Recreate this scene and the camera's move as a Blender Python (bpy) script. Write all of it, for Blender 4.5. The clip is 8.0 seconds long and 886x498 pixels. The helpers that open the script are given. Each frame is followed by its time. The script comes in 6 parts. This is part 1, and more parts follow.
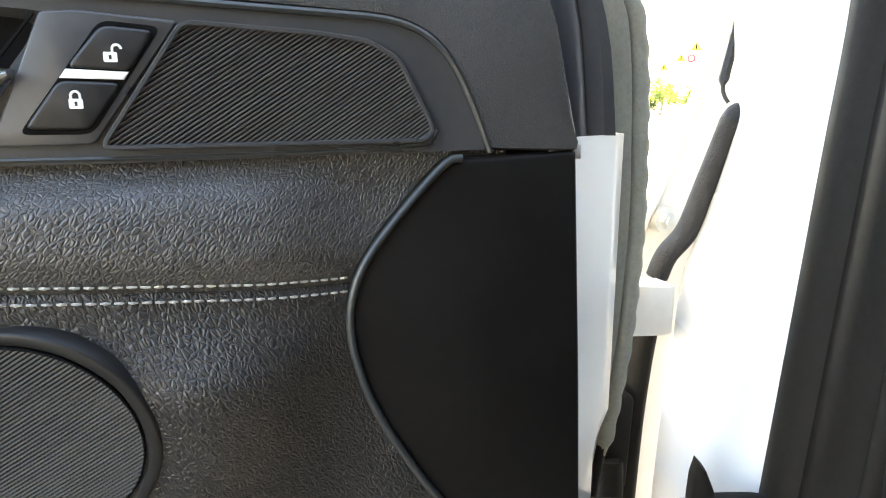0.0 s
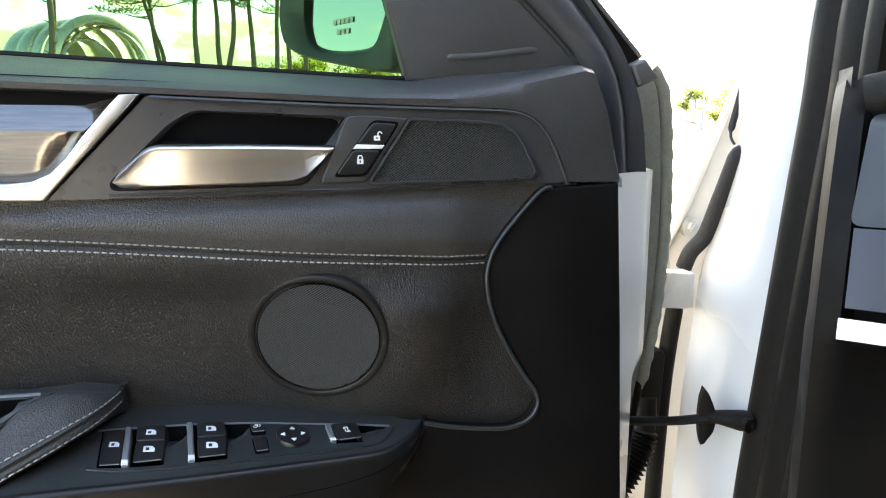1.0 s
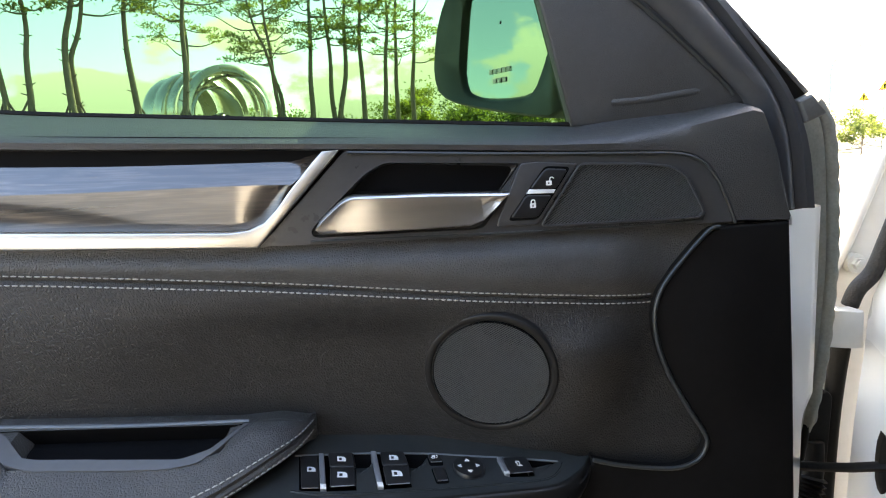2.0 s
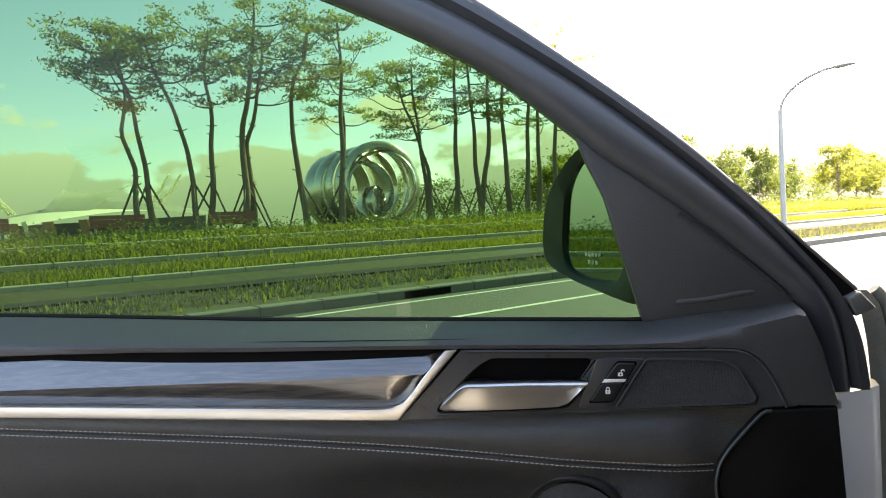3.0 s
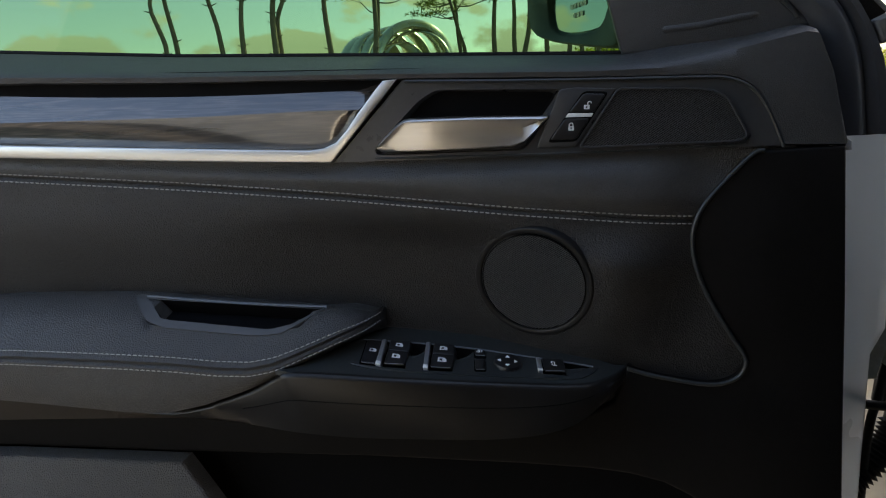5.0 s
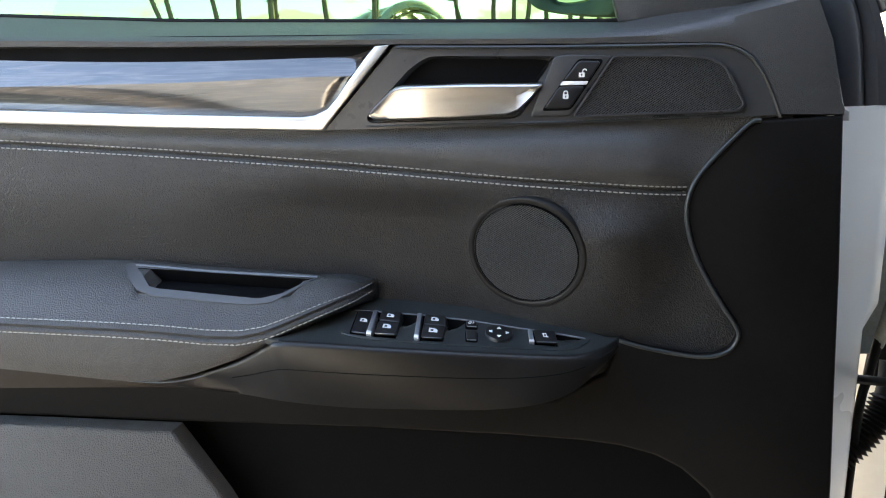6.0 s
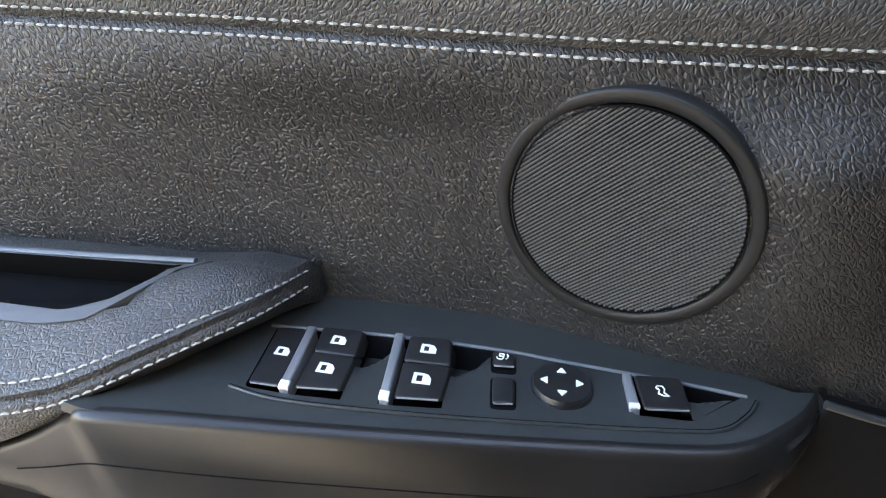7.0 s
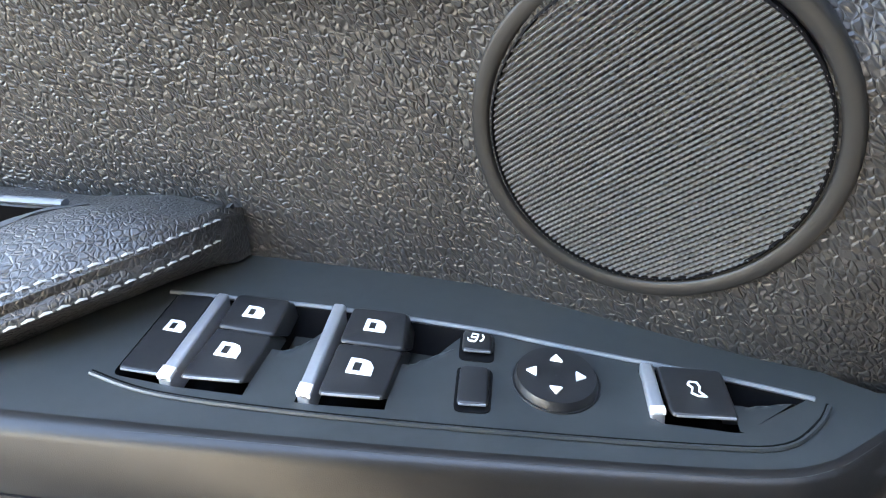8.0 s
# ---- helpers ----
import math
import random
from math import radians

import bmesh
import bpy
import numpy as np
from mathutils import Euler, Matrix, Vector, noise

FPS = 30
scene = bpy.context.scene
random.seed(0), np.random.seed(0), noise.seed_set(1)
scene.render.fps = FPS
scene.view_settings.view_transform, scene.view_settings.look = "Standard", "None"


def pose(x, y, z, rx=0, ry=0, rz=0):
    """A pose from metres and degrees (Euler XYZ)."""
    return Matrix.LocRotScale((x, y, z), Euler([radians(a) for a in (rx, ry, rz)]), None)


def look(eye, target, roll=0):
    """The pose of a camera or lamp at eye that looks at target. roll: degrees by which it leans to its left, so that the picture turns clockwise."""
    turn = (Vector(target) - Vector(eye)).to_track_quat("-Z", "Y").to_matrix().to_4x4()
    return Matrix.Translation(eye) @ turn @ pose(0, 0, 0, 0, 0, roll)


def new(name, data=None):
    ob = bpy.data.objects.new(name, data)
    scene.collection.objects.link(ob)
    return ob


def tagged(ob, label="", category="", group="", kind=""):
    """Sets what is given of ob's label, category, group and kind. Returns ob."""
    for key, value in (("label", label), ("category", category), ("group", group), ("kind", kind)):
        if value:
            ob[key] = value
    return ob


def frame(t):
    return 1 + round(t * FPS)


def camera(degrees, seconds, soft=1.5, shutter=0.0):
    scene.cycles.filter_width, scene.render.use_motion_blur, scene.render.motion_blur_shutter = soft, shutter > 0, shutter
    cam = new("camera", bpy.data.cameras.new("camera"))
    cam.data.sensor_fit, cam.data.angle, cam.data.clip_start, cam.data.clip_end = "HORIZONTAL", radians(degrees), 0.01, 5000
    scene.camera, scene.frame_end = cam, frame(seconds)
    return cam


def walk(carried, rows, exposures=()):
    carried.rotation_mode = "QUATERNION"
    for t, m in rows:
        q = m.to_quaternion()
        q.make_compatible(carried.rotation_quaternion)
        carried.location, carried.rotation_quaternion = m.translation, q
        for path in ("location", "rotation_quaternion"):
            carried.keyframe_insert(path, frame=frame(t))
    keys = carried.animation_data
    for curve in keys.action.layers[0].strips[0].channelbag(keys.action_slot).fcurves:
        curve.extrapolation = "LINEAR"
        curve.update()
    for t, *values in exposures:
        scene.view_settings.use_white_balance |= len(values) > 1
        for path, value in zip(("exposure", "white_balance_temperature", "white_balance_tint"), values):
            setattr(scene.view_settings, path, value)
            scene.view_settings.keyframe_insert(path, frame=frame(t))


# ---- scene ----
cam = camera(67.00, 8.0, soft=1.1)
ROWS = [
    (0.0, look((0.095, -0.344, 1.001), (0.735, 1.504, 0.585), 0.1)),
    (0.5, look((0.029, -0.497, 1.032), (0.650, 1.361, 0.628), 0.2)),
    (1.0, look((-0.032, -0.606, 1.038), (0.434, 1.302, 0.661), -0.2)),
    (1.5, look((-0.081, -0.614, 1.053), (0.139, 1.352, 0.762), -1.3)),
    (1.7, look((-0.104, -0.613, 1.051), (0.114, 1.353, 0.756), -1.6)),
    (2.8, look((-0.0559, -0.7542, 1.1368), (-0.1447, 0.2399, 1.0749), -3.10)),
    (3.0, look((-0.0473, -0.8134, 1.2136), (-0.1728, 0.1780, 1.1766), -3.06)),
    (3.5, look((-0.0468, -0.8911, 1.2961), (-0.2500, 0.0880, 1.2965), -3.01)),
    (4.0, look((-0.0276, -0.8293, 1.2185), (-0.2651, 0.1416, 1.1875), -3.44)),
    (4.5, look((0.0230, -0.7167, 1.0570), (-0.1815, 0.2524, 0.9186), -3.33)),
    (4.7, look((0.0312, -0.7094, 1.0341), (-0.1617, 0.2571, 0.8645), -2.99)),
    (6.0, look((0.0411, -0.7040, 1.0054), (-0.1399, 0.2545, 0.7848), -2.09)),
    (6.5, look((0.0317, -0.5806, 0.9655), (-0.1545, 0.3707, 0.7199), -2.00)),
    (7.0, look((-0.0105, -0.3223, 0.9301), (-0.2461, 0.5974, 0.6160), -3.17)),
    (7.5, look((-0.0202, -0.2445, 0.8923), (-0.2606, 0.6663, 0.5564), -3.22)),
    (8.0, look((-0.0143, -0.2317, 0.8840), (-0.2525, 0.6765, 0.5399), -2.49)),
]
EXPOSURES = [(0, 4.25, 8400, 11), (0.5, 4.05, 8400, 11), (1, 3.65, 8300, 12), (1.5, 3.4, 8000, 13), (2.8, 2.9, 8000, 15), (3.5, 1.5, 8000, 15), (4, 0.8, 8000, 15), (4.5, 1.02, 7900, 14), (5.8, 3.4, 7900, 13), (6.5, 3.8, 7800, 13), (7, 4.3, 7900, 14), (8, 5.2, 7900, 12)]
walk(cam, ROWS, EXPOSURES)

# ---- light ----
SUN_EL, SUN_AZ = 36.0, 38.0          # degrees; azimuth clockwise from +y
world = bpy.data.worlds.new("sky")
scene.world = world
world.use_nodes = True
wn, wl = world.node_tree.nodes, world.node_tree.links
wn.clear()
w_out = wn.new("ShaderNodeOutputWorld")
w_bg = wn.new("ShaderNodeBackground")
w_bg.inputs["Strength"].default_value = 0.15
w_sky = wn.new("ShaderNodeTexSky")
w_sky.sky_type = "NISHITA"
w_sky.sun_disc = False
w_sky.sun_elevation, w_sky.sun_rotation = radians(SUN_EL), radians(SUN_AZ)
w_sky.dust_density, w_sky.air_density, w_sky.ozone_density = 0.9, 1.0, 1.5
# a bank of summer clouds low over the horizon
w_co = wn.new("ShaderNodeTexCoord")
w_map = wn.new("ShaderNodeMapping")
w_map.inputs["Scale"].default_value = (3.2, 3.2, 5.5)
w_map.inputs["Location"].default_value = (0.35, 0.6, 0.0)
w_noise = wn.new("ShaderNodeTexNoise")
w_noise.inputs["Scale"].default_value = 1.9
w_noise.inputs["Detail"].default_value = 7.0
w_noise.inputs["Roughness"].default_value = 0.55
w_sep = wn.new("ShaderNodeSeparateXYZ")
w_h = wn.new("ShaderNodeMapRange")
for k, v in (("From Min", 0.02), ("From Max", 0.30), ("To Min", 0.26), ("To Max", -0.20)):
    w_h.inputs[k].default_value = v
w_add = wn.new("ShaderNodeMath")
w_add.operation = "ADD"
w_ramp = wn.new("ShaderNodeMapRange")
for k, v in (("From Min", 0.565), ("From Max", 0.605)):
    w_ramp.inputs[k].default_value = v
w_mix = wn.new("ShaderNodeMix")
w_mix.data_type = "RGBA"
w_tone = wn.new("ShaderNodeMapRange")
for k, v in (("From Min", 0.03), ("From Max", 0.19)):
    w_tone.inputs[k].default_value = v
w_cloud = wn.new("ShaderNodeMix")
w_cloud.data_type = "RGBA"
w_cloud.inputs[6].default_value, w_cloud.inputs[7].default_value = (2.5, 2.55, 2.15, 1), (5.2, 5.0, 4.3, 1)
wl.new(w_co.outputs["Generated"], w_map.inputs["Vector"])
wl.new(w_map.outputs["Vector"], w_noise.inputs["Vector"])
wl.new(w_co.outputs["Generated"], w_sep.inputs[0])
wl.new(w_sep.outputs["Z"], w_h.inputs["Value"])
wl.new(w_noise.outputs["Fac"], w_add.inputs[0])
wl.new(w_h.outputs["Result"], w_add.inputs[1])
wl.new(w_add.outputs[0], w_ramp.inputs["Value"])
wl.new(w_ramp.outputs["Result"], w_mix.inputs["Factor"])
wl.new(w_sep.outputs["Z"], w_tone.inputs["Value"])
wl.new(w_tone.outputs["Result"], w_cloud.inputs["Factor"])
wl.new(w_cloud.outputs[2], w_mix.inputs[7])
wl.new(w_sky.outputs[0], w_mix.inputs[6])
wl.new(w_mix.outputs[2], w_bg.inputs["Color"])
wl.new(w_bg.outputs[0], w_out.inputs["Surface"])

sun_data = bpy.data.lights.new("sun", "SUN")
sun_data.energy, sun_data.angle, sun_data.color = 4.9, radians(0.5), (1.0, 0.91, 0.76)
sun = new("sun", sun_data)
az, el = radians(SUN_AZ), radians(SUN_EL)
sun_way = Vector((math.sin(az) * math.cos(el), math.cos(az) * math.cos(el), math.sin(el)))
sun.matrix_world = look(sun_way * 50, (0, 0, 0))

# ---- materials ----
def material(name, colour, rough=0.5, metal=0.0, vary=0.12, vary_scale=40.0, bump=0.0, bump_scale=200.0,
             kind="noise", coat=0.0, spec=0.5, rough_vary=0.1, stretch=(1, 1, 1), detail=4.0, tilt=0.0):
    """A surface with two scales of variation in colour and gloss, and a fine relief."""
    m = bpy.data.materials.new(name)
    m.use_nodes = True
    n, l = m.node_tree.nodes, m.node_tree.links
    b = n["Principled BSDF"]
    b.inputs["Metallic"].default_value = metal
    b.inputs["Coat Weight"].default_value = coat
    b.inputs["Coat Roughness"].default_value = 0.06
    b.inputs["Specular IOR Level"].default_value = spec
    co = n.new("ShaderNodeTexCoord")
    mp = n.new("ShaderNodeMapping")
    mp.vector_type = "TEXTURE"
    mp.inputs["Scale"].default_value = [1 / v for v in stretch]
    mp.inputs["Rotation"].default_value = (0, radians(tilt), 0)
    l.new(co.outputs["Object"], mp.inputs["Vector"])
    big = n.new("ShaderNodeTexNoise")
    big.inputs["Scale"].default_value, big.inputs["Detail"].default_value = vary_scale, detail
    fine = n.new("ShaderNodeTexNoise")
    fine.inputs["Scale"].default_value, fine.inputs["Detail"].default_value = vary_scale * 7.3, 3.0
    l.new(mp.outputs["Vector"], big.inputs["Vector"])
    l.new(mp.outputs["Vector"], fine.inputs["Vector"])
    both = n.new("ShaderNodeMath")
    both.operation = "ADD"
    l.new(big.outputs["Fac"], both.inputs[0])
    l.new(fine.outputs["Fac"], both.inputs[1])
    ramp = n.new("ShaderNodeMapRange")
    for k, v in (("From Min", 0.6), ("From Max", 1.4), ("To Min", 1 - vary), ("To Max", 1 + vary)):
        ramp.inputs[k].default_value = v
    l.new(both.outputs[0], ramp.inputs["Value"])
    mul = n.new("ShaderNodeVectorMath")
    mul.operation = "SCALE"
    mul.inputs[0].default_value = colour[:3]
    l.new(ramp.outputs["Result"], mul.inputs["Scale"])
    l.new(mul.outputs["Vector"], b.inputs["Base Color"])
    rr = n.new("ShaderNodeMapRange")
    for k, v in (("From Min", 0.3), ("From Max", 0.7), ("To Min", max(0.02, rough - rough_vary)), ("To Max", min(1, rough + rough_vary))):
        rr.inputs[k].default_value = v
    l.new(big.outputs["Fac"], rr.inputs["Value"])
    l.new(rr.outputs["Result"], b.inputs["Roughness"])
    if bump > 0:
        bp = n.new("ShaderNodeBump")
        bp.inputs["Strength"].default_value = 1.0
        bp.inputs["Distance"].default_value = bump
        if kind == "leather":
            warp = n.new("ShaderNodeTexNoise")
            warp.inputs["Scale"].default_value = bump_scale * 0.8
            warp.inputs["Detail"].default_value = 0.0
            sc = n.new("ShaderNodeVectorMath")
            sc.operation = "SCALE"
            sc.inputs["Scale"].default_value = 0.8 / bump_scale
            ad = n.new("ShaderNodeVectorMath")
            vo = n.new("ShaderNodeTexVoronoi")
            vo.feature = "DISTANCE_TO_EDGE"
            vo.inputs["Scale"].default_value = bump_scale
            l.new(mp.outputs["Vector"], warp.inputs["Vector"])
            l.new(warp.outputs["Color"], sc.inputs[0])
            l.new(mp.outputs["Vector"], ad.inputs[0])
            l.new(sc.outputs["Vector"], ad.inputs[1])
            l.new(ad.outputs["Vector"], vo.inputs["Vector"])
            sm = n.new("ShaderNodeMapRange")
            sm.interpolation_type = "SMOOTHSTEP"
            for k, v in (("From Min", 0.0), ("From Max", 0.28), ("To Min", 0.0), ("To Max", 1.0)):
                sm.inputs[k].default_value = v
            l.new(vo.outputs["Distance"], sm.inputs["Value"])
            pore = n.new("ShaderNodeTexNoise")
            pore.inputs["Scale"].default_value = bump_scale * 1.4
            pore.inputs["Detail"].default_value = 1.0
            l.new(mp.outputs["Vector"], pore.inputs["Vector"])
            mixed = n.new("ShaderNodeMath")
            mixed.operation = "MULTIPLY_ADD"
            mixed.inputs[1].default_value = 0.15
            l.new(pore.outputs["Fac"], mixed.inputs[0])
            l.new(sm.outputs["Result"], mixed.inputs[2])
            l.new(mixed.outputs[0], bp.inputs["Height"])
        elif kind == "voronoi":
            vo = n.new("ShaderNodeTexVoronoi")
            vo.inputs["Scale"].default_value = bump_scale
            l.new(mp.outputs["Vector"], vo.inputs["Vector"])
            l.new(vo.outputs["Distance"], bp.inputs["Height"])
        else:
            no = n.new("ShaderNodeTexNoise")
            no.inputs["Scale"].default_value = bump_scale
            no.inputs["Detail"].default_value = 5.0
            l.new(mp.outputs["Vector"], no.inputs["Vector"])
            l.new(no.outputs["Fac"], bp.inputs["Height"])
        l.new(bp.outputs["Normal"], b.inputs["Normal"])
    return m


M_LEATHER = material("black_leather", (0.030, 0.0285, 0.027), 0.42, spec=0.5, vary=0.15, vary_scale=9, rough_vary=0.05, bump=0.00046, bump_scale=390, kind="leather", stretch=(0.60, 1, 1.12), tilt=58)
M_LEATHER_FINE = material("black_fine_leather", (0.056, 0.054, 0.052), 0.40, spec=0.6, vary=0.15, vary_scale=9, rough_vary=0.05, bump=0.00040, bump_scale=400, kind="leather", stretch=(0.66, 1, 1.1), tilt=-55)
M_SOFT = material("soft_touch_trim", (0.048, 0.048, 0.048), 0.38, spec=0.6, rough_vary=0.02, vary=0.08, vary_scale=20, bump=0.00020, bump_scale=520, kind="leather")
M_PLASTIC = material("satin_black_plastic", (0.031, 0.035, 0.035), 0.33, rough_vary=0.03, vary=0.15, vary_scale=25, bump=0.00005, bump_scale=2600)
M_PANEL = material("black_moulded_panel", (0.0092, 0.0084, 0.0080), 0.55, spec=0.10, vary=0.2, vary_scale=14, bump=0.00016, bump_scale=900)
M_FLAP = material("grained_grey_plastic", (0.080, 0.080, 0.080), 0.5, vary=0.12, vary_scale=14, bump=0.0006, bump_scale=330, kind="leather")
M_SWITCH = material("matt_switch_plastic", (0.014, 0.014, 0.0145), 0.40, vary=0.15, vary_scale=90, bump=0.00003, bump_scale=3000)
M_BEZEL = material("satin_bezel_plastic", (0.052, 0.052, 0.053), 0.29, rough_vary=0.03, vary=0.12, vary_scale=25, bump=0.00004, bump_scale=2600)
# darker, browner version of M_PLASTIC: the dim floor's reflection is in the colour
M_SKIRT = material("pod_plastic_floor_reflection", (0.0120, 0.0108, 0.0098), 0.32, spec=0.42, rough_vary=0.04, vary=0.2, vary_scale=25, bump=0.00006, bump_scale=2400)
M_DASH = material("dark_grained_dash", (0.012, 0.0115, 0.0105), 0.5, spec=0.25, vary=0.2, vary_scale=14, bump=0.0002, bump_scale=520, kind="leather")
M_UNDER = material("brown_black_moulding", (0.034, 0.027, 0.021), 0.5, spec=0.3, vary=0.12, vary_scale=14, bump=0.0001, bump_scale=1500)
M_RING = material("matt_black_ring", (0.013, 0.0125, 0.012), 0.45, spec=0.35, rough_vary=0.03, vary=0.1)
# near black: shade of hollows and gaps, and parts black in themselves
M_DARK = material("black_parts_and_cavity_shade", (0.005, 0.005, 0.0055), 0.7, spec=0.06, vary=0.1)
M_BACKING = material("dark_grille_cloth", (0.024, 0.023, 0.022), 0.6, spec=0.3, vary=0.1)
M_MESH = material("speaker_mesh", (0.094, 0.093, 0.091), 0.45, vary=0.2, vary_scale=500)
M_ALU = material("satin_aluminium", (0.70, 0.68, 0.64), 0.32, 1.0, vary=0.05, vary_scale=30, bump=0.00002, bump_scale=900, stretch=(0.05, 1, 1), rough_vary=0.05)
M_BAR = material("satin_switch_bar", (0.40, 0.41, 0.42), 0.40, 0.7, vary=0.05, vary_scale=80, rough_vary=0.05)
M_ICON = material("white_print", (0.86, 0.86, 0.84), 0.5, vary=0.03)
M_THREAD = material("grey_thread", (0.42, 0.41, 0.38), 0.8, vary=0.2, vary_scale=300)
M_WHITE = material("white_car_paint", (0.66, 0.67, 0.66), 0.28, vary=0.02, vary_scale=3, coat=0.6, rough_vary=0.04)
M_PRIMER = material("matt_white_inner_paint", (0.58, 0.57, 0.535), 0.45, vary=0.04, vary_scale=12, rough_vary=0.05)
M_RUBBER = material("black_rubber", (0.011, 0.0098, 0.0086), 0.6, spec=0.12, vary=0.25, vary_scale=30, bump=0.0001, bump_scale=700)
M_GREYRUB = material("dusty_grey_rubber", (0.25, 0.25, 0.21), 0.75, vary=0.2, vary_scale=40, bump=0.0002, bump_scale=500)
M_FOAM = material("black_foam", (0.010, 0.010, 0.011), 0.75, vary=0.2, vary_scale=60, bump=0.0006, bump_scale=420, kind="voronoi")
M_STEEL = material("bare_bolt_steel", (0.66, 0.66, 0.62), 0.4, 0.7, vary=0.08, vary_scale=90)
M_FRAME = material("window_frame_trim", (0.060, 0.061, 0.065), 0.38, rough_vary=0.03, vary=0.1, vary_scale=30, bump=0.00004, bump_scale=2000)
M_NAVY = material("blue_grey_dash_panel", (0.034, 0.045, 0.070), 0.3, vary=0.05, vary_scale=8)
M_CAP = material("weathered_grey_plastic", (0.13, 0.13, 0.125), 0.55, vary=0.15, vary_scale=40, bump=0.00008, bump_scale=900)
M_CASE = material("black_mirror_case", (0.030, 0.031, 0.032), 0.42, vary=0.12, vary_scale=25, bump=0.00005, bump_scale=1800)
M_FACIA = material("grey_vent_surround", (0.052, 0.060, 0.066), 0.38, vary=0.06, vary_scale=20, bump=0.00004, bump_scale=1500)
M_RIM = material("smooth_grey_plastic", (0.085, 0.087, 0.09), 0.42, vary=0.10, vary_scale=20, bump=0.00005, bump_scale=1400)
M_VENT = material("grey_vent_frame", (0.15, 0.165, 0.175), 0.4, vary=0.06, vary_scale=20, bump=0.00004, bump_scale=1500)
M_ASPHALT = material("worn_asphalt", (0.078, 0.076, 0.072), 0.78, spec=0.5, vary=0.25, vary_scale=1.5, bump=0.004, bump_scale=60)
M_PAINT_Y = material("yellow_road_paint", (0.62, 0.42, 0.06), 0.7, vary=0.15, vary_scale=6)
M_PAINT_W = material("white_road_paint", (0.62, 0.62, 0.58), 0.7, vary=0.15, vary_scale=6)
M_STONE = material("pale_kerb_stone", (0.36, 0.34, 0.26), 0.8, vary=0.2, vary_scale=2.5, bump=0.004, bump_scale=40)
M_KERB = material("grey_road_kerb", (0.15, 0.148, 0.13), 0.85, vary=0.3, vary_scale=2.5, bump=0.004, bump_scale=40)
M_LAWN = material("lawn_soil", (0.055, 0.058, 0.024), 0.9, vary=0.5, vary_scale=0.9, bump=0.02, bump_scale=14)
M_GRASS = material("grass_blades", (0.105, 0.122, 0.026), 0.7, vary=0.4, vary_scale=0.8)
M_PAVING = material("grey_footpath", (0.045, 0.047, 0.045), 0.95, spec=0.1, vary=0.2, vary_scale=2.0, bump=0.003, bump_scale=50)
M_WEED = material("pale_weeds", (0.115, 0.135, 0.100), 0.7, vary=0.4, vary_scale=1.2)
M_BARK = material("pine_bark", (0.24, 0.18, 0.13), 0.85, vary=0.3, vary_scale=3, bump=0.02, bump_scale=16)
M_NEEDLE = material("pine_needles", (0.095, 0.120, 0.034), 0.6, vary=0.35, vary_scale=0.8)
M_LEAF = material("yellow_green_leaves", (0.16, 0.18, 0.035), 0.6, vary=0.35, vary_scale=0.7)
M_BUSH = material("dark_bush_leaves", (0.062, 0.105, 0.032), 0.6, vary=0.4, vary_scale=0.6)
M_STAKE = material("wooden_stakes", (0.20, 0.15, 0.10), 0.8, vary=0.2, vary_scale=4)
M_BENCH = material("red_brown_boards", (0.27, 0.095, 0.055), 0.55, vary=0.2, vary_scale=3)
M_SCULPT = material("polished_steel", (0.68, 0.65, 0.54), 0.26, 0.92, vary=0.10, vary_scale=0.9, bump=0.012, bump_scale=1.2, rough_vary=0.10)
M_TENT = material("cream_membrane", (0.88, 0.86, 0.70), 0.6, vary=0.06, vary_scale=0.3)
M_HOUSE = material("pale_render_wall", (0.55, 0.54, 0.50), 0.8, vary=0.1, vary_scale=0.4)
M_ORANGE = material("orange_panel", (0.42, 0.20, 0.09), 0.6, vary=0.15, vary_scale=0.5)
M_GALV = material("galvanised_steel", (0.36, 0.37, 0.37), 0.5, 0.6, vary=0.1, vary_scale=2)
M_SIGN = material("yellow_sign", (0.80, 0.52, 0.03), 0.5, vary=0.03)
M_SIGN_R = material("red_sign", (0.55, 0.05, 0.05), 0.5, vary=0.03)
M_LINER = material("headliner_cloth", (0.30, 0.29, 0.27), 0.9, vary=0.08, vary_scale=30)
# brown chosen for the warm light this unseen floor throws back
M_FLOOR_WARM = material("warm_floor_brown", (0.085, 0.075, 0.065), 0.9, vary=0.15, vary_scale=20)
# plain black for unseen parts that keep light out of the cabin
M_CABIN = material("plain_cabin_black", (0.03, 0.03, 0.03), 0.7, vary=0.1, vary_scale=10)


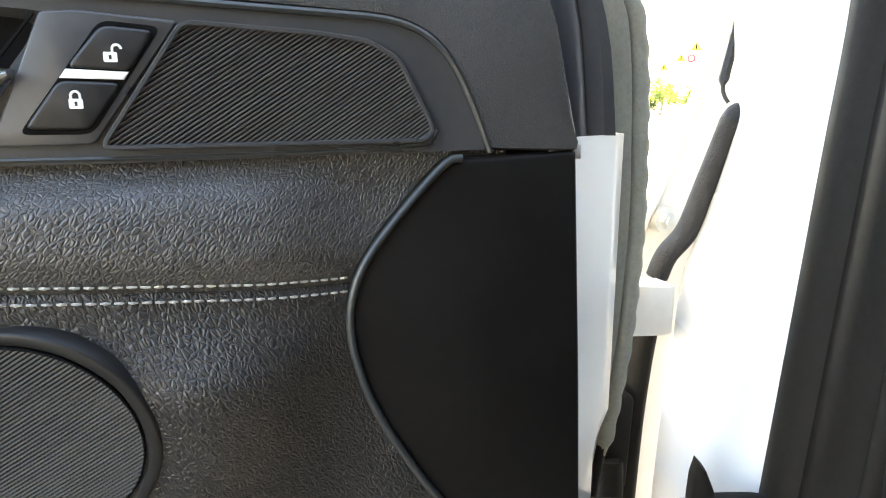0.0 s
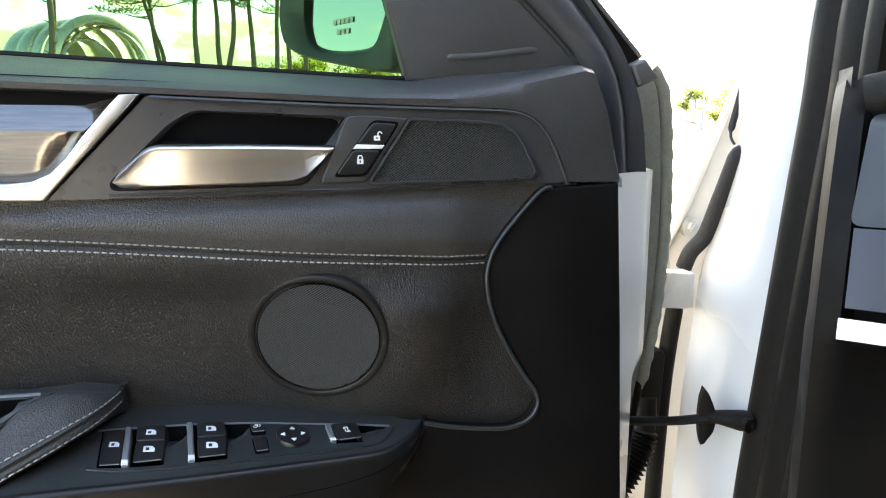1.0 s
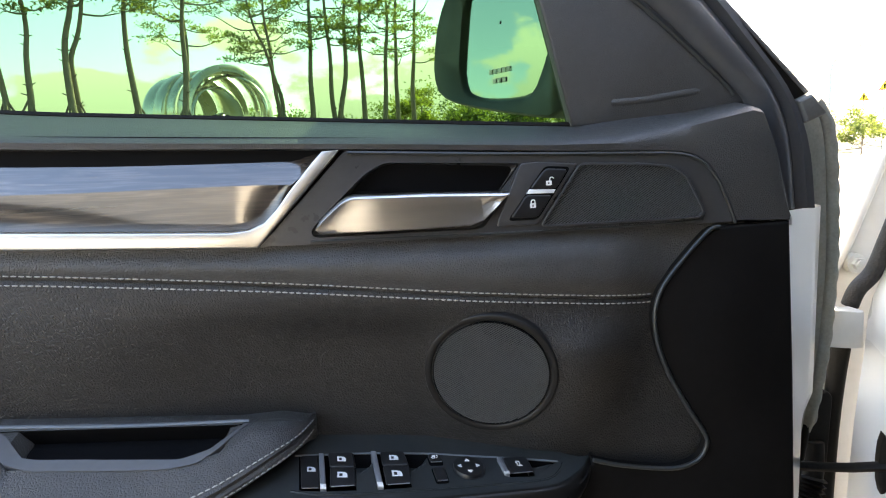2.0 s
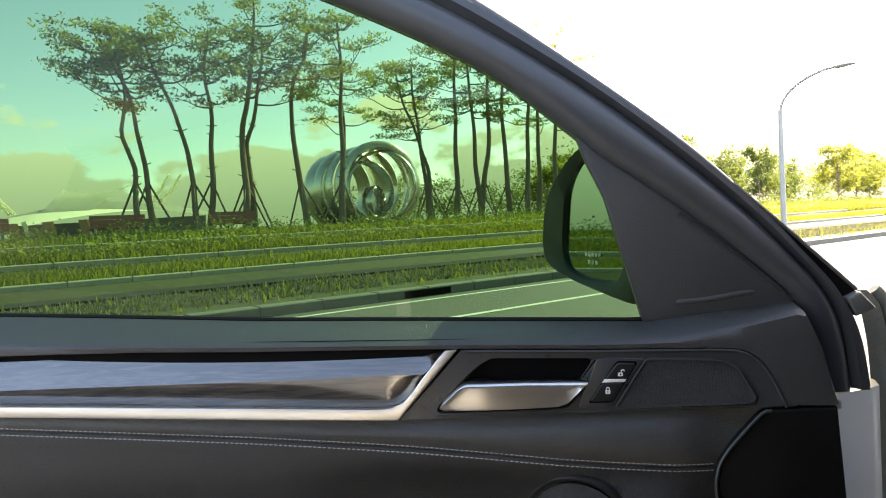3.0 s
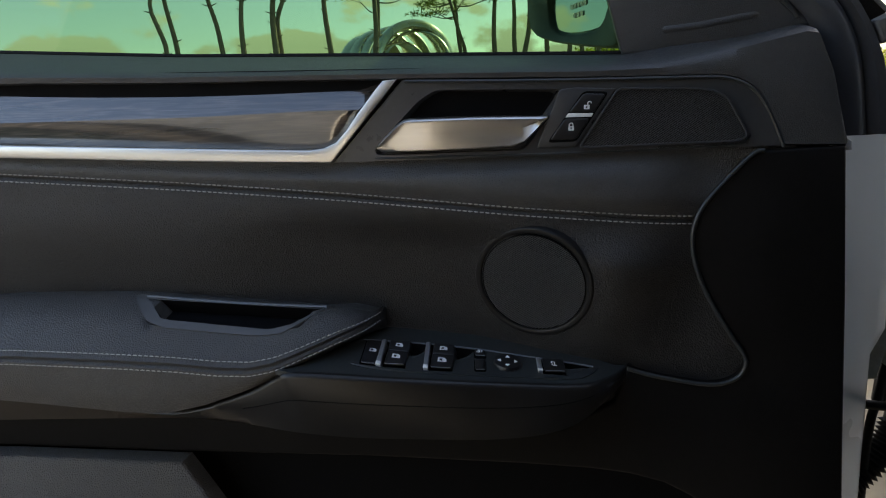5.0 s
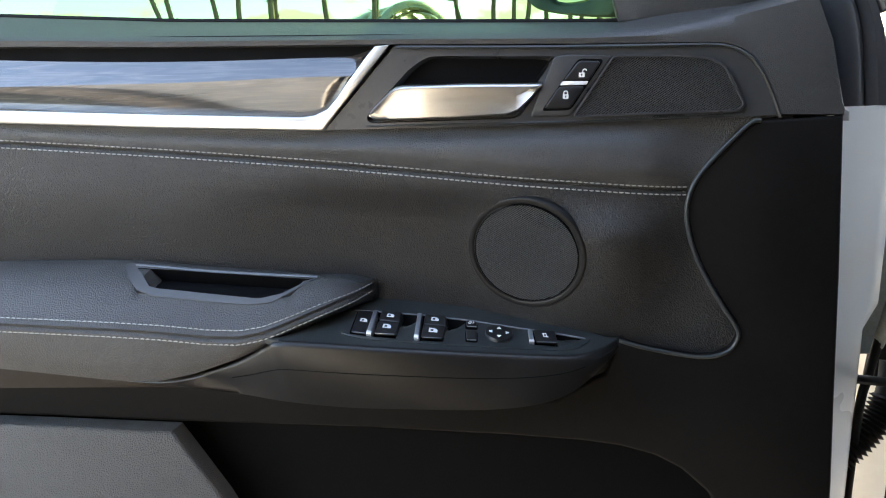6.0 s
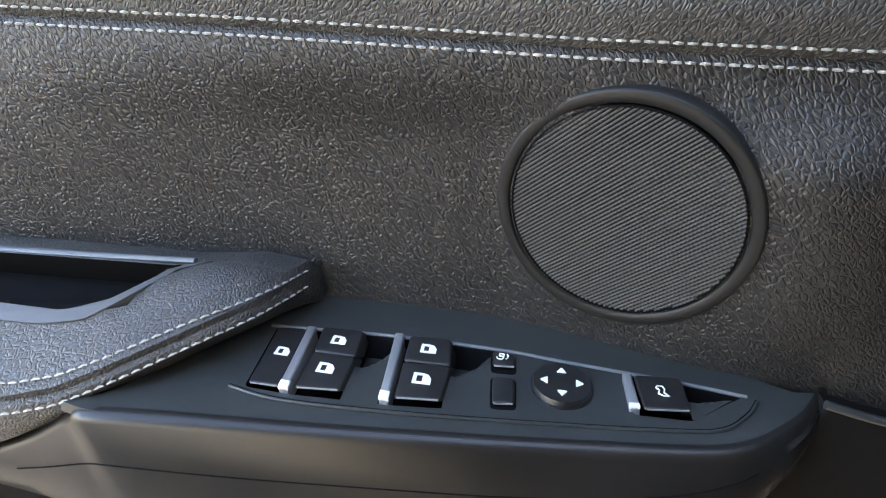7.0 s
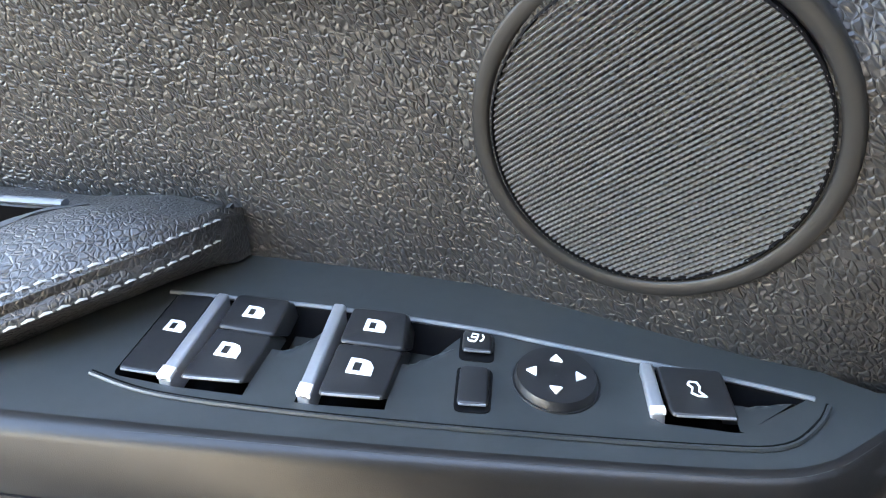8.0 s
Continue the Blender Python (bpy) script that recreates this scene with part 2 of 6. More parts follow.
def wood_material():
    """Dark lacquered veneer: long wavy figure with darker streaks under a clear coat."""
    m = material("dark_wood_veneer", (0.034, 0.026, 0.021), 0.30, vary=0.35, vary_scale=5.0, coat=1.0, spec=0.5, stretch=(0.5, 6, 16), detail=6.0, rough_vary=0.05)
    n, l = m.node_tree.nodes, m.node_tree.links
    b = n["Principled BSDF"]
    b.inputs["Coat Roughness"].default_value = 0.09
    b.inputs["Coat IOR"].default_value = 2.0
    src = b.inputs["Base Color"].links[0].from_socket
    co = n.new("ShaderNodeTexCoord")
    last = src
    for scale, size, warp, lo, hi in (((1.6, 20, 34), 3.2, 1.6, 0.22, 1.9), ((6, 60, 260), 3.0, 0.4, 0.65, 1.35)):
        mp = n.new("ShaderNodeMapping")
        mp.inputs["Scale"].default_value = scale
        wv = n.new("ShaderNodeTexNoise")
        wv.inputs["Scale"].default_value = size
        wv.inputs["Detail"].default_value = 3.0
        wv.inputs["Distortion"].default_value = warp
        rp = n.new("ShaderNodeMapRange")
        for k, v in (("From Min", 0.40), ("From Max", 0.60), ("To Min", lo), ("To Max", hi)):
            rp.inputs[k].default_value = v
        mul = n.new("ShaderNodeVectorMath")
        mul.operation = "SCALE"
        l.new(co.outputs["Object"], mp.inputs["Vector"])
        l.new(mp.outputs["Vector"], wv.inputs["Vector"])
        l.new(wv.outputs["Fac"], rp.inputs["Value"])
        l.new(last, mul.inputs[0])
        l.new(rp.outputs["Result"], mul.inputs["Scale"])
        last = mul.outputs["Vector"]
    l.new(last, b.inputs["Base Color"])
    return m


def glass_material(name, tint, gloss=1.0):
    """A thin tinted pane: clear tinted passage, and the sheen of its surface."""
    m = bpy.data.materials.new(name)
    m.use_nodes = True
    n, l = m.node_tree.nodes, m.node_tree.links
    n.remove(n["Principled BSDF"])
    tr = n.new("ShaderNodeBsdfTransparent")
    tr.inputs["Color"].default_value = (*tint, 1)
    gl = n.new("ShaderNodeBsdfGlossy")
    gl.inputs["Roughness"].default_value = 0.01
    fr = n.new("ShaderNodeFresnel")
    fr.inputs["IOR"].default_value = 1.28
    mx = n.new("ShaderNodeMixShader")
    l.new(fr.outputs[0], mx.inputs[0])
    l.new(tr.outputs[0], mx.inputs[1])
    l.new(gl.outputs[0], mx.inputs[2])
    l.new(mx.outputs[0], n["Material Output"].inputs["Surface"])
    return m


def translucent(m, colour, share=0.5):
    """Lets light through thin leaves."""
    n, l = m.node_tree.nodes, m.node_tree.links
    tr = n.new("ShaderNodeBsdfTranslucent")
    tr.inputs["Color"].default_value = (*colour, 1)
    mx = n.new("ShaderNodeMixShader")
    mx.inputs[0].default_value = share
    l.new(n["Principled BSDF"].outputs[0], mx.inputs[1])
    l.new(tr.outputs[0], mx.inputs[2])
    l.new(mx.outputs[0], n["Material Output"].inputs["Surface"])


translucent(M_LEAF, (0.34, 0.37, 0.06), 0.5)
translucent(M_BUSH, (0.22, 0.28, 0.05), 0.40)
translucent(M_NEEDLE, (0.42, 0.44, 0.06), 0.45)
translucent(M_GRASS, (0.32, 0.33, 0.05), 0.45)
translucent(M_WEED, (0.2, 0.2, 0.1), 0.3)
translucent(M_TENT, (0.95, 0.92, 0.72), 0.62)
M_WOOD = wood_material()
M_GLASS = glass_material("green_tinted_glass", (0.105, 0.203, 0.117))
M_MIRROR = material("mirror_glass", (0.48, 0.58, 0.55), 0.02, 1.0, vary=0.0, rough_vary=0.0)

# ---- tools ----
def thing(name, label, category, at=(0, 0, 0), group="", kind=""):
    ob = new(name)
    ob.empty_display_size = 0.1
    ob.location = at
    return tagged(ob, label, category, group, kind)


def part(name, bm, mat, parent=None, label="", smooth=True, keep=False):
    """Links a bmesh, built in world places, as one mesh object under a thing or a part."""
    me = bpy.data.meshes.new(name)
    bmesh.ops.recalc_face_normals(bm, faces=bm.faces[:])
    for f in bm.faces:
        f.smooth = smooth
    bm.to_mesh(me)
    bm.free()
    me.materials.append(mat)
    if smooth:
        me.set_sharp_from_angle(angle=radians(48))
    ob = new(name, me)
    if parent is not None:
        ob.parent = parent
        if parent.type == "EMPTY":
            ob.matrix_parent_inverse = Matrix.Translation(-parent.location)
    if label:
        ob["label"] = label
    return ob


def curve(points, n):
    """n + 1 points, evenly spaced, on a smooth curve through the given ones."""
    p = [Vector(q) for q in points]
    fine = []
    for i in range(len(p) - 1):
        a, b, c, d = p[max(i - 1, 0)], p[i], p[i + 1], p[min(i + 2, len(p) - 1)]
        for k in range(12):
            t = k / 12
            fine.append(0.5 * ((2 * b) + (c - a) * t + (2 * a - 5 * b + 4 * c - d) * t * t + (3 * b - a - 3 * c + d) * t ** 3))
    fine.append(p[-1])
    run = [0.0]
    for a, b in zip(fine, fine[1:]):
        run.append(run[-1] + (b - a).length)
    out, j = [], 0
    for k in range(n + 1):
        s = run[-1] * k / n
        while j < len(run) - 2 and run[j + 1] < s:
            j += 1
        f = (s - run[j]) / max(run[j + 1] - run[j], 1e-9)
        out.append(fine[j].lerp(fine[j + 1], min(max(f, 0), 1)))
    return out


def table(rows):
    """A smooth-ish function from (x, value) rows."""
    xs, vs = zip(*rows)
    return lambda x: float(np.interp(x, xs, vs))


def step(a, b, x):
    t = min(max((x - a) / (b - a), 0.0), 1.0)
    return t * t * (3 - 2 * t)


def loft(curves, close=False, caps=False):
    """A sheet through curves that have the same number of points."""
    bm = bmesh.new()
    rows = [[bm.verts.new(p) for p in c] for c in curves]
    for a, b in zip(rows, rows[1:]):
        m = len(a)
        for i in range(m if close else m - 1):
            q = [a[i], a[(i + 1) % m], b[(i + 1) % m], b[i]]
            if len({v for v in q}) == 4:
                bm.faces.new(q)
    if caps:
        for r in (rows[0], rows[-1]):
            if len(r) > 2:
                bm.faces.new(r)
    bmesh.ops.remove_doubles(bm, verts=bm.verts[:], dist=1e-6)
    return bm


def tube(points, radius, sides=8, flat=1.0, up=(0, 0, 1)):
    """A closed round bar along points; radius may be a list."""
    p = [Vector(q) for q in points]
    rings = []
    for i, q in enumerate(p):
        way = (p[min(i + 1, len(p) - 1)] - p[max(i - 1, 0)]).normalized()
        side = way.cross(Vector(up))
        if side.length < 1e-3:
            side = way.cross(Vector((1, 0, 0)))
        side.normalize()
        top = side.cross(way)
        r = radius[i] if isinstance(radius, (list, tuple)) else radius
        rings.append([q + side * (r * math.cos(a)) + top * (r * flat * math.sin(a)) for a in (2 * math.pi * k / sides for k in range(sides))])
    return loft(rings, close=True, caps=True)


def join(target, other):
    """Adds the bmesh other to target."""
    me = bpy.data.meshes.new("tmp")
    other.to_mesh(me)
    other.free()
    target.from_mesh(me)
    bpy.data.meshes.remove(me)
    return target


def fill(outer, holes=()):
    """Triangles inside an outline given as (a, b) pairs, less its holes."""
    bm = bmesh.new()
    edges = []
    for ring in (outer, *holes):
        vs = [bm.verts.new((a, 0, b)) for a, b in ring]
        edges += [bm.edges.new((vs[i], vs[(i + 1) % len(vs)])) for i in range(len(vs))]
    bmesh.ops.triangle_fill(bm, use_beauty=True, use_dissolve=False, edges=edges, normal=(0, -1, 0))
    return bm


def plate(outer, place, thick, holes=(), bevel=0.0, segments=2):
    """A board with an outline in (a, b); place(a, b, d) gives the world place at depth d behind its face."""
    bm = fill(outer, holes)
    if bevel > 0 and not holes:
        bm.free()
        bm = bmesh.new()
        rings = []
        pts = [Vector((a, b)) for a, b in outer]
        m = len(pts)
        area = sum(pts[i].x * pts[(i + 1) % m].y - pts[(i + 1) % m].x * pts[i].y for i in range(m))
        turn = 1 if area > 0 else -1
        inward = []
        for i in range(m):
            e1, e2 = (pts[i] - pts[i - 1]).normalized(), (pts[(i + 1) % m] - pts[i]).normalized()
            n1, n2 = Vector((-e1.y, e1.x)) * turn, Vector((-e2.y, e2.x)) * turn
            b = n1 + n2
            inward.append(b / max(0.35, b.length_squared / 2))
        for k in range(segments + 1):
            a = math.pi / 2 * k / segments
            rings.append((bevel * (1 - math.sin(a)), bevel * (1 - math.cos(a))))
        rows = [[bm.verts.new(place(q.x, q.y, thick)) for q in pts]]
        for drop, back in reversed([(bevel * (1 - math.cos(math.pi / 2 * k / segments)), bevel * (1 - math.sin(math.pi / 2 * k / segments))) for k in range(segments + 1)][::-1]):
            rows.append([bm.verts.new(place(q.x + i2.x * drop, q.y + i2.y * drop, back)) for q, i2 in zip(pts, inward)])
        for a, b in zip(rows, rows[1:]):
            for i in range(m):
                bm.faces.new((a[i], a[(i + 1) % m], b[(i + 1) % m], b[i]))
        face = fill([(q.x + i2.x * bevel, q.y + i2.y * bevel) for q, i2 in zip(pts, inward)])
        for v in face.verts:
            v.co = place(v.co.x, v.co.z, 0)
        join(bm, face)
        rear = fill([(q.x, q.y) for q in pts])
        for v in rear.verts:
            v.co = place(v.co.x, v.co.z, thick)
        join(bm, rear)
        bmesh.ops.remove_doubles(bm, verts=bm.verts[:], dist=1e-6)
        return bm
    flat = [(v.co.x, v.co.z) for v in bm.verts]
    for v, (a, b) in zip(bm.verts, flat):
        v.co = place(a, b, 0)
    for ring in (outer, *holes):
        fr = [bm.verts.new(place(a, b, 0)) for a, b in ring]
        bk = [bm.verts.new(place(a, b, thick)) for a, b in ring]
        for i in range(len(ring)):
            bm.faces.new((fr[i], fr[(i + 1) % len(ring)], bk[(i + 1) % len(ring)], bk[i]))
    bmesh.ops.remove_doubles(bm, verts=bm.verts[:], dist=1e-6)
    return bm


def rounded(points, r, n=4):
    """The outline with its corners rounded off by r."""
    out, p = [], [Vector(q) for q in points]
    for i in range(len(p)):
        a, b, c = p[i - 1], p[i], p[(i + 1) % len(p)]
        s = min(r, (a - b).length * 0.45)
        e = min(r, (c - b).length * 0.45)
        u, v = b + (a - b).normalized() * s, b + (c - b).normalized() * e
        for k in range(n + 1):
            t = k / n
            out.append(tuple((1 - t) ** 2 * u + 2 * t * (1 - t) * b + t * t * v))
    return out


def inside(x, y, ring):
    hit = False
    for i in range(len(ring)):
        (x1, y1), (x2, y2) = ring[i - 1], ring[i]
        if (y1 > y) != (y2 > y) and x < (x2 - x1) * (y - y1) / (y2 - y1) + x1:
            hit = not hit
    return hit


def ribs(ring, place, pitch, angle, height, bars=0.82, bead=0.0):
    """Fine parallel ridges that fill an outline, at an angle in degrees; bead: the length of the small notches along them."""
    bm = bmesh.new()
    ca, sa = math.cos(radians(angle)), math.sin(radians(angle))
    turned = [(a * ca + b * sa, -a * sa + b * ca) for a, b in ring]
    lo, hi = min(v for _, v in turned), max(v for _, v in turned)
    count = int((hi - lo) / pitch)
    for k in range(count):
        v = lo + (k + 0.5) * (hi - lo) / count
        cuts = []
        for i in range(len(turned)):
            (u1, v1), (u2, v2) = turned[i - 1], turned[i]
            if (v1 > v) != (v2 > v):
                cuts.append(u1 + (v - v1) * (u2 - u1) / (v2 - v1))
        cuts.sort()
        for a, b in zip(cuts[::2], cuts[1::2]):
            n = max(1, int((b - a) / (bead / 2 if bead else 0.02)))
            rows = []
            for dv, dh in ((-0.5, height), (-0.16, 0.0), (0.16, 0.0), (0.5, height)):
                row = []
                for j in range(n + 1):
                    u = a + (b - a) * j / n
                    w = v + dv * pitch * bars
                    sink = 0.45 * height if bead and j % 2 else 0.0
                    row.append(bm.verts.new(place(u * ca - w * sa, u * sa + w * ca, min(height, dh + sink))))
                rows.append(row)
            for r1, r2 in zip(rows, rows[1:]):
                for j in range(n):
                    bm.faces.new((r1[j], r1[j + 1], r2[j + 1], r2[j]))
    return bm

# ---- the open car door ----
def door_y(x):
    """The gently bowed plane of the door's inner face."""
    return 0.005 + 0.06 * x - 0.05 * x * x


def on_door(off):
    return lambda x, z, d=0.0: Vector((x, door_y(x) + off + d, z))


RING_C = Vector((-0.0030, 0.0115, 0.8350))
RING_N = Vector((-0.2128, -1.0, -0.2318)).normalized()
seam_z = table([(-0.9, 1.000), (-0.584, 0.972), (-0.39, 0.9555), (-0.2, 0.937), (-0.019, 0.9175), (0.1, 0.9065), (0.161, 0.9015), (0.3, 0.898)])


def leather_y(x, z):
    """The padded leather face: it draws back below the seam and leans with the loudspeaker."""
    y = door_y(x) + 0.004 - 0.010 * math.exp(-((x - 0.02) / 0.15) ** 2) * step(0.80, 0.90, z)
    y += 0.026 * step(0.93, 0.79, z) * step(0.20, 0.06, x)
    dx = x - RING_C.x
    ring = RING_C.y - (RING_N.x * max(dx, -0.066) + RING_N.z * (z - RING_C.z)) / RING_N.y
    r = math.hypot(dx if dx > 0 else min(-dx, 0.066) + max(-dx - 0.066, 0) * 0.42, z - RING_C.z)
    w = step(0.205, 0.080, r) * step(0.210, 0.070, x) * step(seam_z(x) - 0.004, seam_z(x) - 0.055, z)
    y = y * (1 - w) + (ring + 0.0016) * w
    gap = z - seam_z(x)
    if gap > 0:
        y -= 0.007 * step(0.0, 0.022, gap) * step(0.09, 0.03, gap)
    y += 0.0032 * math.exp(-((gap / 0.0022) ** 2))
    top = step(0.955, 0.974, z - 0.034 * step(-0.2, -0.82, x))
    y = y * (1 - top) + (door_y(x) + 0.006) * top
    y += 0.014 * step(0.110, 0.190, x) * step(0.975, 0.955, z)
    return y


door = thing("car_door", "open white car door with black leather and dark wood inner trim", "car door", (-0.3, 0.05, 0.36))

XA, XB, NX = -0.838, 0.262, 150
xs = [XA + (XB - XA) * i / NX for i in range(NX + 1)]
rows = []
for k in range(15):
    rows.append([Vector((x, leather_y(x, z), z)) for x in xs for z in (seam_z(x) + (0.988 + 0.034 * step(-0.2, -0.82, x) - seam_z(x)) * (k / 14) ** 1.3,)])
part("upper_leather_pad", loft(rows), M_LEATHER_FINE, door, "black grained leather pad above the seam")
rows = []
for k in range(44):
    f = (k / 43) ** 1.15
    rows.append([Vector((x, leather_y(x, z), z)) for x in xs for z in (seam_z(x) + (0.66 - seam_z(x)) * f,)])
leather = part("lower_leather_pad", loft(rows), M_LEATHER, door, "black coarse-grained leather pad with stitched seam")


def stitches(points, normal_of, length=0.0046, gap=0.0015, r=0.00068):
    """A row of short threads laid along a curve."""
    bm = bmesh.new()
    total = sum((b - a).length for a, b in zip(points, points[1:]))
    n = int(total / (length + gap))
    line = curve(points, n * 2)
    for i in range(0, n * 2 - 1, 2):
        a, b = line[i], line[i].lerp(line[i + 2], length / (length + gap))
        nn = normal_of(a)
        way = (b - a).normalized()
        side = way.cross(nn).normalized()
        mid = (a + b) / 2 + nn * r * 1.1
        tip = 0.35 * r
        ring = []
        for p, h in ((a, 0.0), (mid, 1.0), (b, 0.0)):
            ring.append([bm.verts.new(p + side * s * r * (0.7 + 0.5 * h) + nn * r * (t + 0.3)) for s, t in ((-1, 0), (0, 0.9), (1, 0))])
        for p, q in zip(ring, ring[1:]):
            for j in range(2):
                bm.faces.new((p[j], p[j + 1], q[j + 1], q[j]))
    return bm


for dz in (0.0040, -0.0043):
    pts = [Vector((x, leather_y(x, seam_z(x) + dz) - 0.0002, seam_z(x) + dz)) for x in [XA + 0.01 + (0.166 - XA - 0.01) * i / 60 for i in range(61)]]
    part("seam_stitching", stitches(pts, lambda p: Vector((0, -1, 0.1))), M_THREAD, door, "grey double stitching", smooth=False)

# belt roll under the window, with its raised corner by the mirror
win_z = table([(-0.9, 1.134), (-0.83, 1.1295), (-0.40, 1.0995), (-0.08, 1.0845), (0.094, 1.0765), (0.143, 1.083), (0.213, 1.088), (0.276, 1.098), (0.31, 1.10)])
top_z = table([(-0.86, 1.100), (-0.84, 1.103), (-0.544, 1.087), (-0.383, 1.0795), (-0.152, 1.071), (0.054, 1.0635), (0.136, 1.0645), (0.18, 1.071), (0.22, 1.0795), (0.264, 1.0885), (0.275, 1.086), (0.290, 1.05), (0.3055, 0.985)])
CORNER = curve([(0.165, 1.0480, 0), (0.185, 1.0470, 0), (0.200, 1.0440, 0), (0.213, 1.0375, 0), (0.224, 1.0270, 0), (0.233, 1.0120, 0), (0.241, 0.9950, 0), (0.2485, 0.9765, 0)], 30)
low_z = table([(-0.86, 1.084), (-0.844, 1.0815), (-0.544, 1.074), (-0.385, 1.0670), (-0.153, 1.0600), (0.054, 1.0515)] + [(p.x, p.y) for p in CORNER] + [(0.3055, 0.9745)])
rows = []
for i in range(201):
    x = -0.848 + 1.013 * i / 100 if i < 100 else 0.165 + 0.1405 * (i - 100) / 100
    y, zt, zl, zw = door_y(x), top_z(x), low_z(x), max(win_z(x), top_z(x) - 0.004)
    end = step(-0.835, -0.848, x) * 0.02
    right = step(0.266, 0.3055, x)
    zw = zw * (1 - right) + zt * right
    rows.append([Vector((x, y + 0.056, zw - 0.004)), Vector((x, y + 0.050, zw)), Vector((x, y + 0.026 + end, zt * 0.55 + zw * 0.45 + 0.001)), Vector((x, y + 0.007 + end, zt + 0.001)),
                 Vector((x, y - 0.001 + end, zt - 0.0035)), Vector((x, y - 0.0035 + end, zt * 0.55 + zl * 0.45)), Vector((x, y - 0.002 + end, zl + 0.0015)), Vector((x, y + 0.004 + end, zl)), Vector((x, y + 0.03, zl))])
part("belt_roll", loft(rows, caps=True), M_SOFT, door, "black soft-touch roll under the window")

part("trim_backing", plate([(-0.845, 1.095), (0.20, 1.06), (0.297, 1.0), (0.297, 0.965), (0.20, 0.970), (-0.5, 0.975), (-0.845, 1.0)], on_door(0.018), 0.006), M_DARK, door)
# wood strip and its aluminium border
wood_top = table([(-0.84, 1.0715), (-0.385, 1.0645), (-0.153, 1.0595), (-0.14, 1.059)])
wood_low = table([(-0.84, 1.0245), (-0.82, 1.0235), (-0.6, 1.0105), (-0.392, 0.9985), (-0.236, 0.9905), (-0.222, 0.9920), (-0.208, 0.9975), (-0.196, 1.0095), (-0.183, 1.0265), (-0.161, 1.052), (-0.150, 1.0585)])
upper, lower = [], []
for i in range(91):
    x = -0.828 + (-0.152 + 0.828) * i / 90
    a, b = wood_top(x), min(wood_low(x), wood_top(x) - 0.0005)
    mid = max(b + 0.0003, a - 0.0335 + 0.004 * step(-0.40, -0.20, x))
    y = door_y(x)
    upper.append([Vector((x, y + 0.0120 - 0.0140 * k, a + (mid - a) * k)) for k in (0, 0.2, 0.4, 0.6, 0.8, 0.95, 1.0)])
    lower.append([Vector((x, y - 0.0020 + 0.0090 * k ** 1.2, mid + (b - mid) * k)) for k in (0, 0.05, 0.2, 0.4, 0.6, 0.8, 1.0)])
part("wood_strip", join(loft(upper), loft(lower)), M_WOOD, door, "dark glossy wood veneer strip with a crease along it")
border = [(-0.825, 1.0115), (-0.6, 0.9965), (-0.394, 0.9840), (-0.215, 0.9755), (-0.1385, 1.0600), (-0.1535, 1.0595), (-0.161, 1.0520), (-0.183, 1.0265), (-0.196, 1.0095), (-0.208, 0.9975), (-0.222, 0.9918), (-0.238, 0.9903), (-0.392, 0.9985), (-0.6, 1.0105), (-0.825, 1.0237)]
part("border_strip", plate(border, on_door(-0.006), 0.016, bevel=0.0015), M_ALU, door, "satin aluminium border strip")

# bezel with the handle bowl
bezel = [(-0.213, 0.9760), (-0.134, 1.0590), (0.02, 1.0525)] + [(p.x, p.y + 0.0005) for p in CORNER[::2]] + [(0.216, 0.9765), (0.052, 0.9745), (-0.10, 0.9750)]
bowl = rounded([(-0.166, 0.9815), (-0.168, 0.9890), (-0.118, 1.0370), (-0.099, 1.0475), (0.030, 1.0420), (0.034, 1.0375), (-0.008, 0.9815)], 0.008)
part("handle_bezel", plate(rounded(bezel, 0.003, 2), on_door(-0.001), 0.02, holes=[bowl]), M_BEZEL, door, "satin black bezel round the handle")
bc = Vector((sum(p[0] for p in bowl) / len(bowl), sum(p[1] for p in bowl) / len(bowl)))
rows = []
for s, d in ((1.0, 0.0), (0.985, 0.004), (0.95, 0.011), (0.86, 0.018), (0.65, 0.022), (0.3, 0.024), (0.02, 0.024)):
    rows.append([on_door(-0.001)(bc.x + (a - bc.x) * s, bc.y + (b - bc.y) * s, d) for a, b in bowl])
part("handle_bowl", loft(rows, close=True), M_BEZEL, door, "hollow black bowl behind the handle")
lip = [on_door(-0.0015)(a, b) for a, b in bezel[:-3]]
part("bezel_edge", tube(curve([on_door(-0.0025)(a, b) for a, b in [(-0.1315, 1.0575), (0.02, 1.0512)] + [(p.x - 0.001, p.y - 0.001) for p in CORNER[::3]]], 90), 0.0018, 6), M_PLASTIC, door)
part("lower_bezel_edge", tube(curve([on_door(-0.0015)(a, b) for a, b in [(-0.168, 0.9785), (0.03, 0.9768), (0.13, 0.9775), (0.2, 0.9795), (0.2145, 0.9830), (0.2155, 0.9880)]], 40), 0.0011, 6), M_PLASTIC, door)

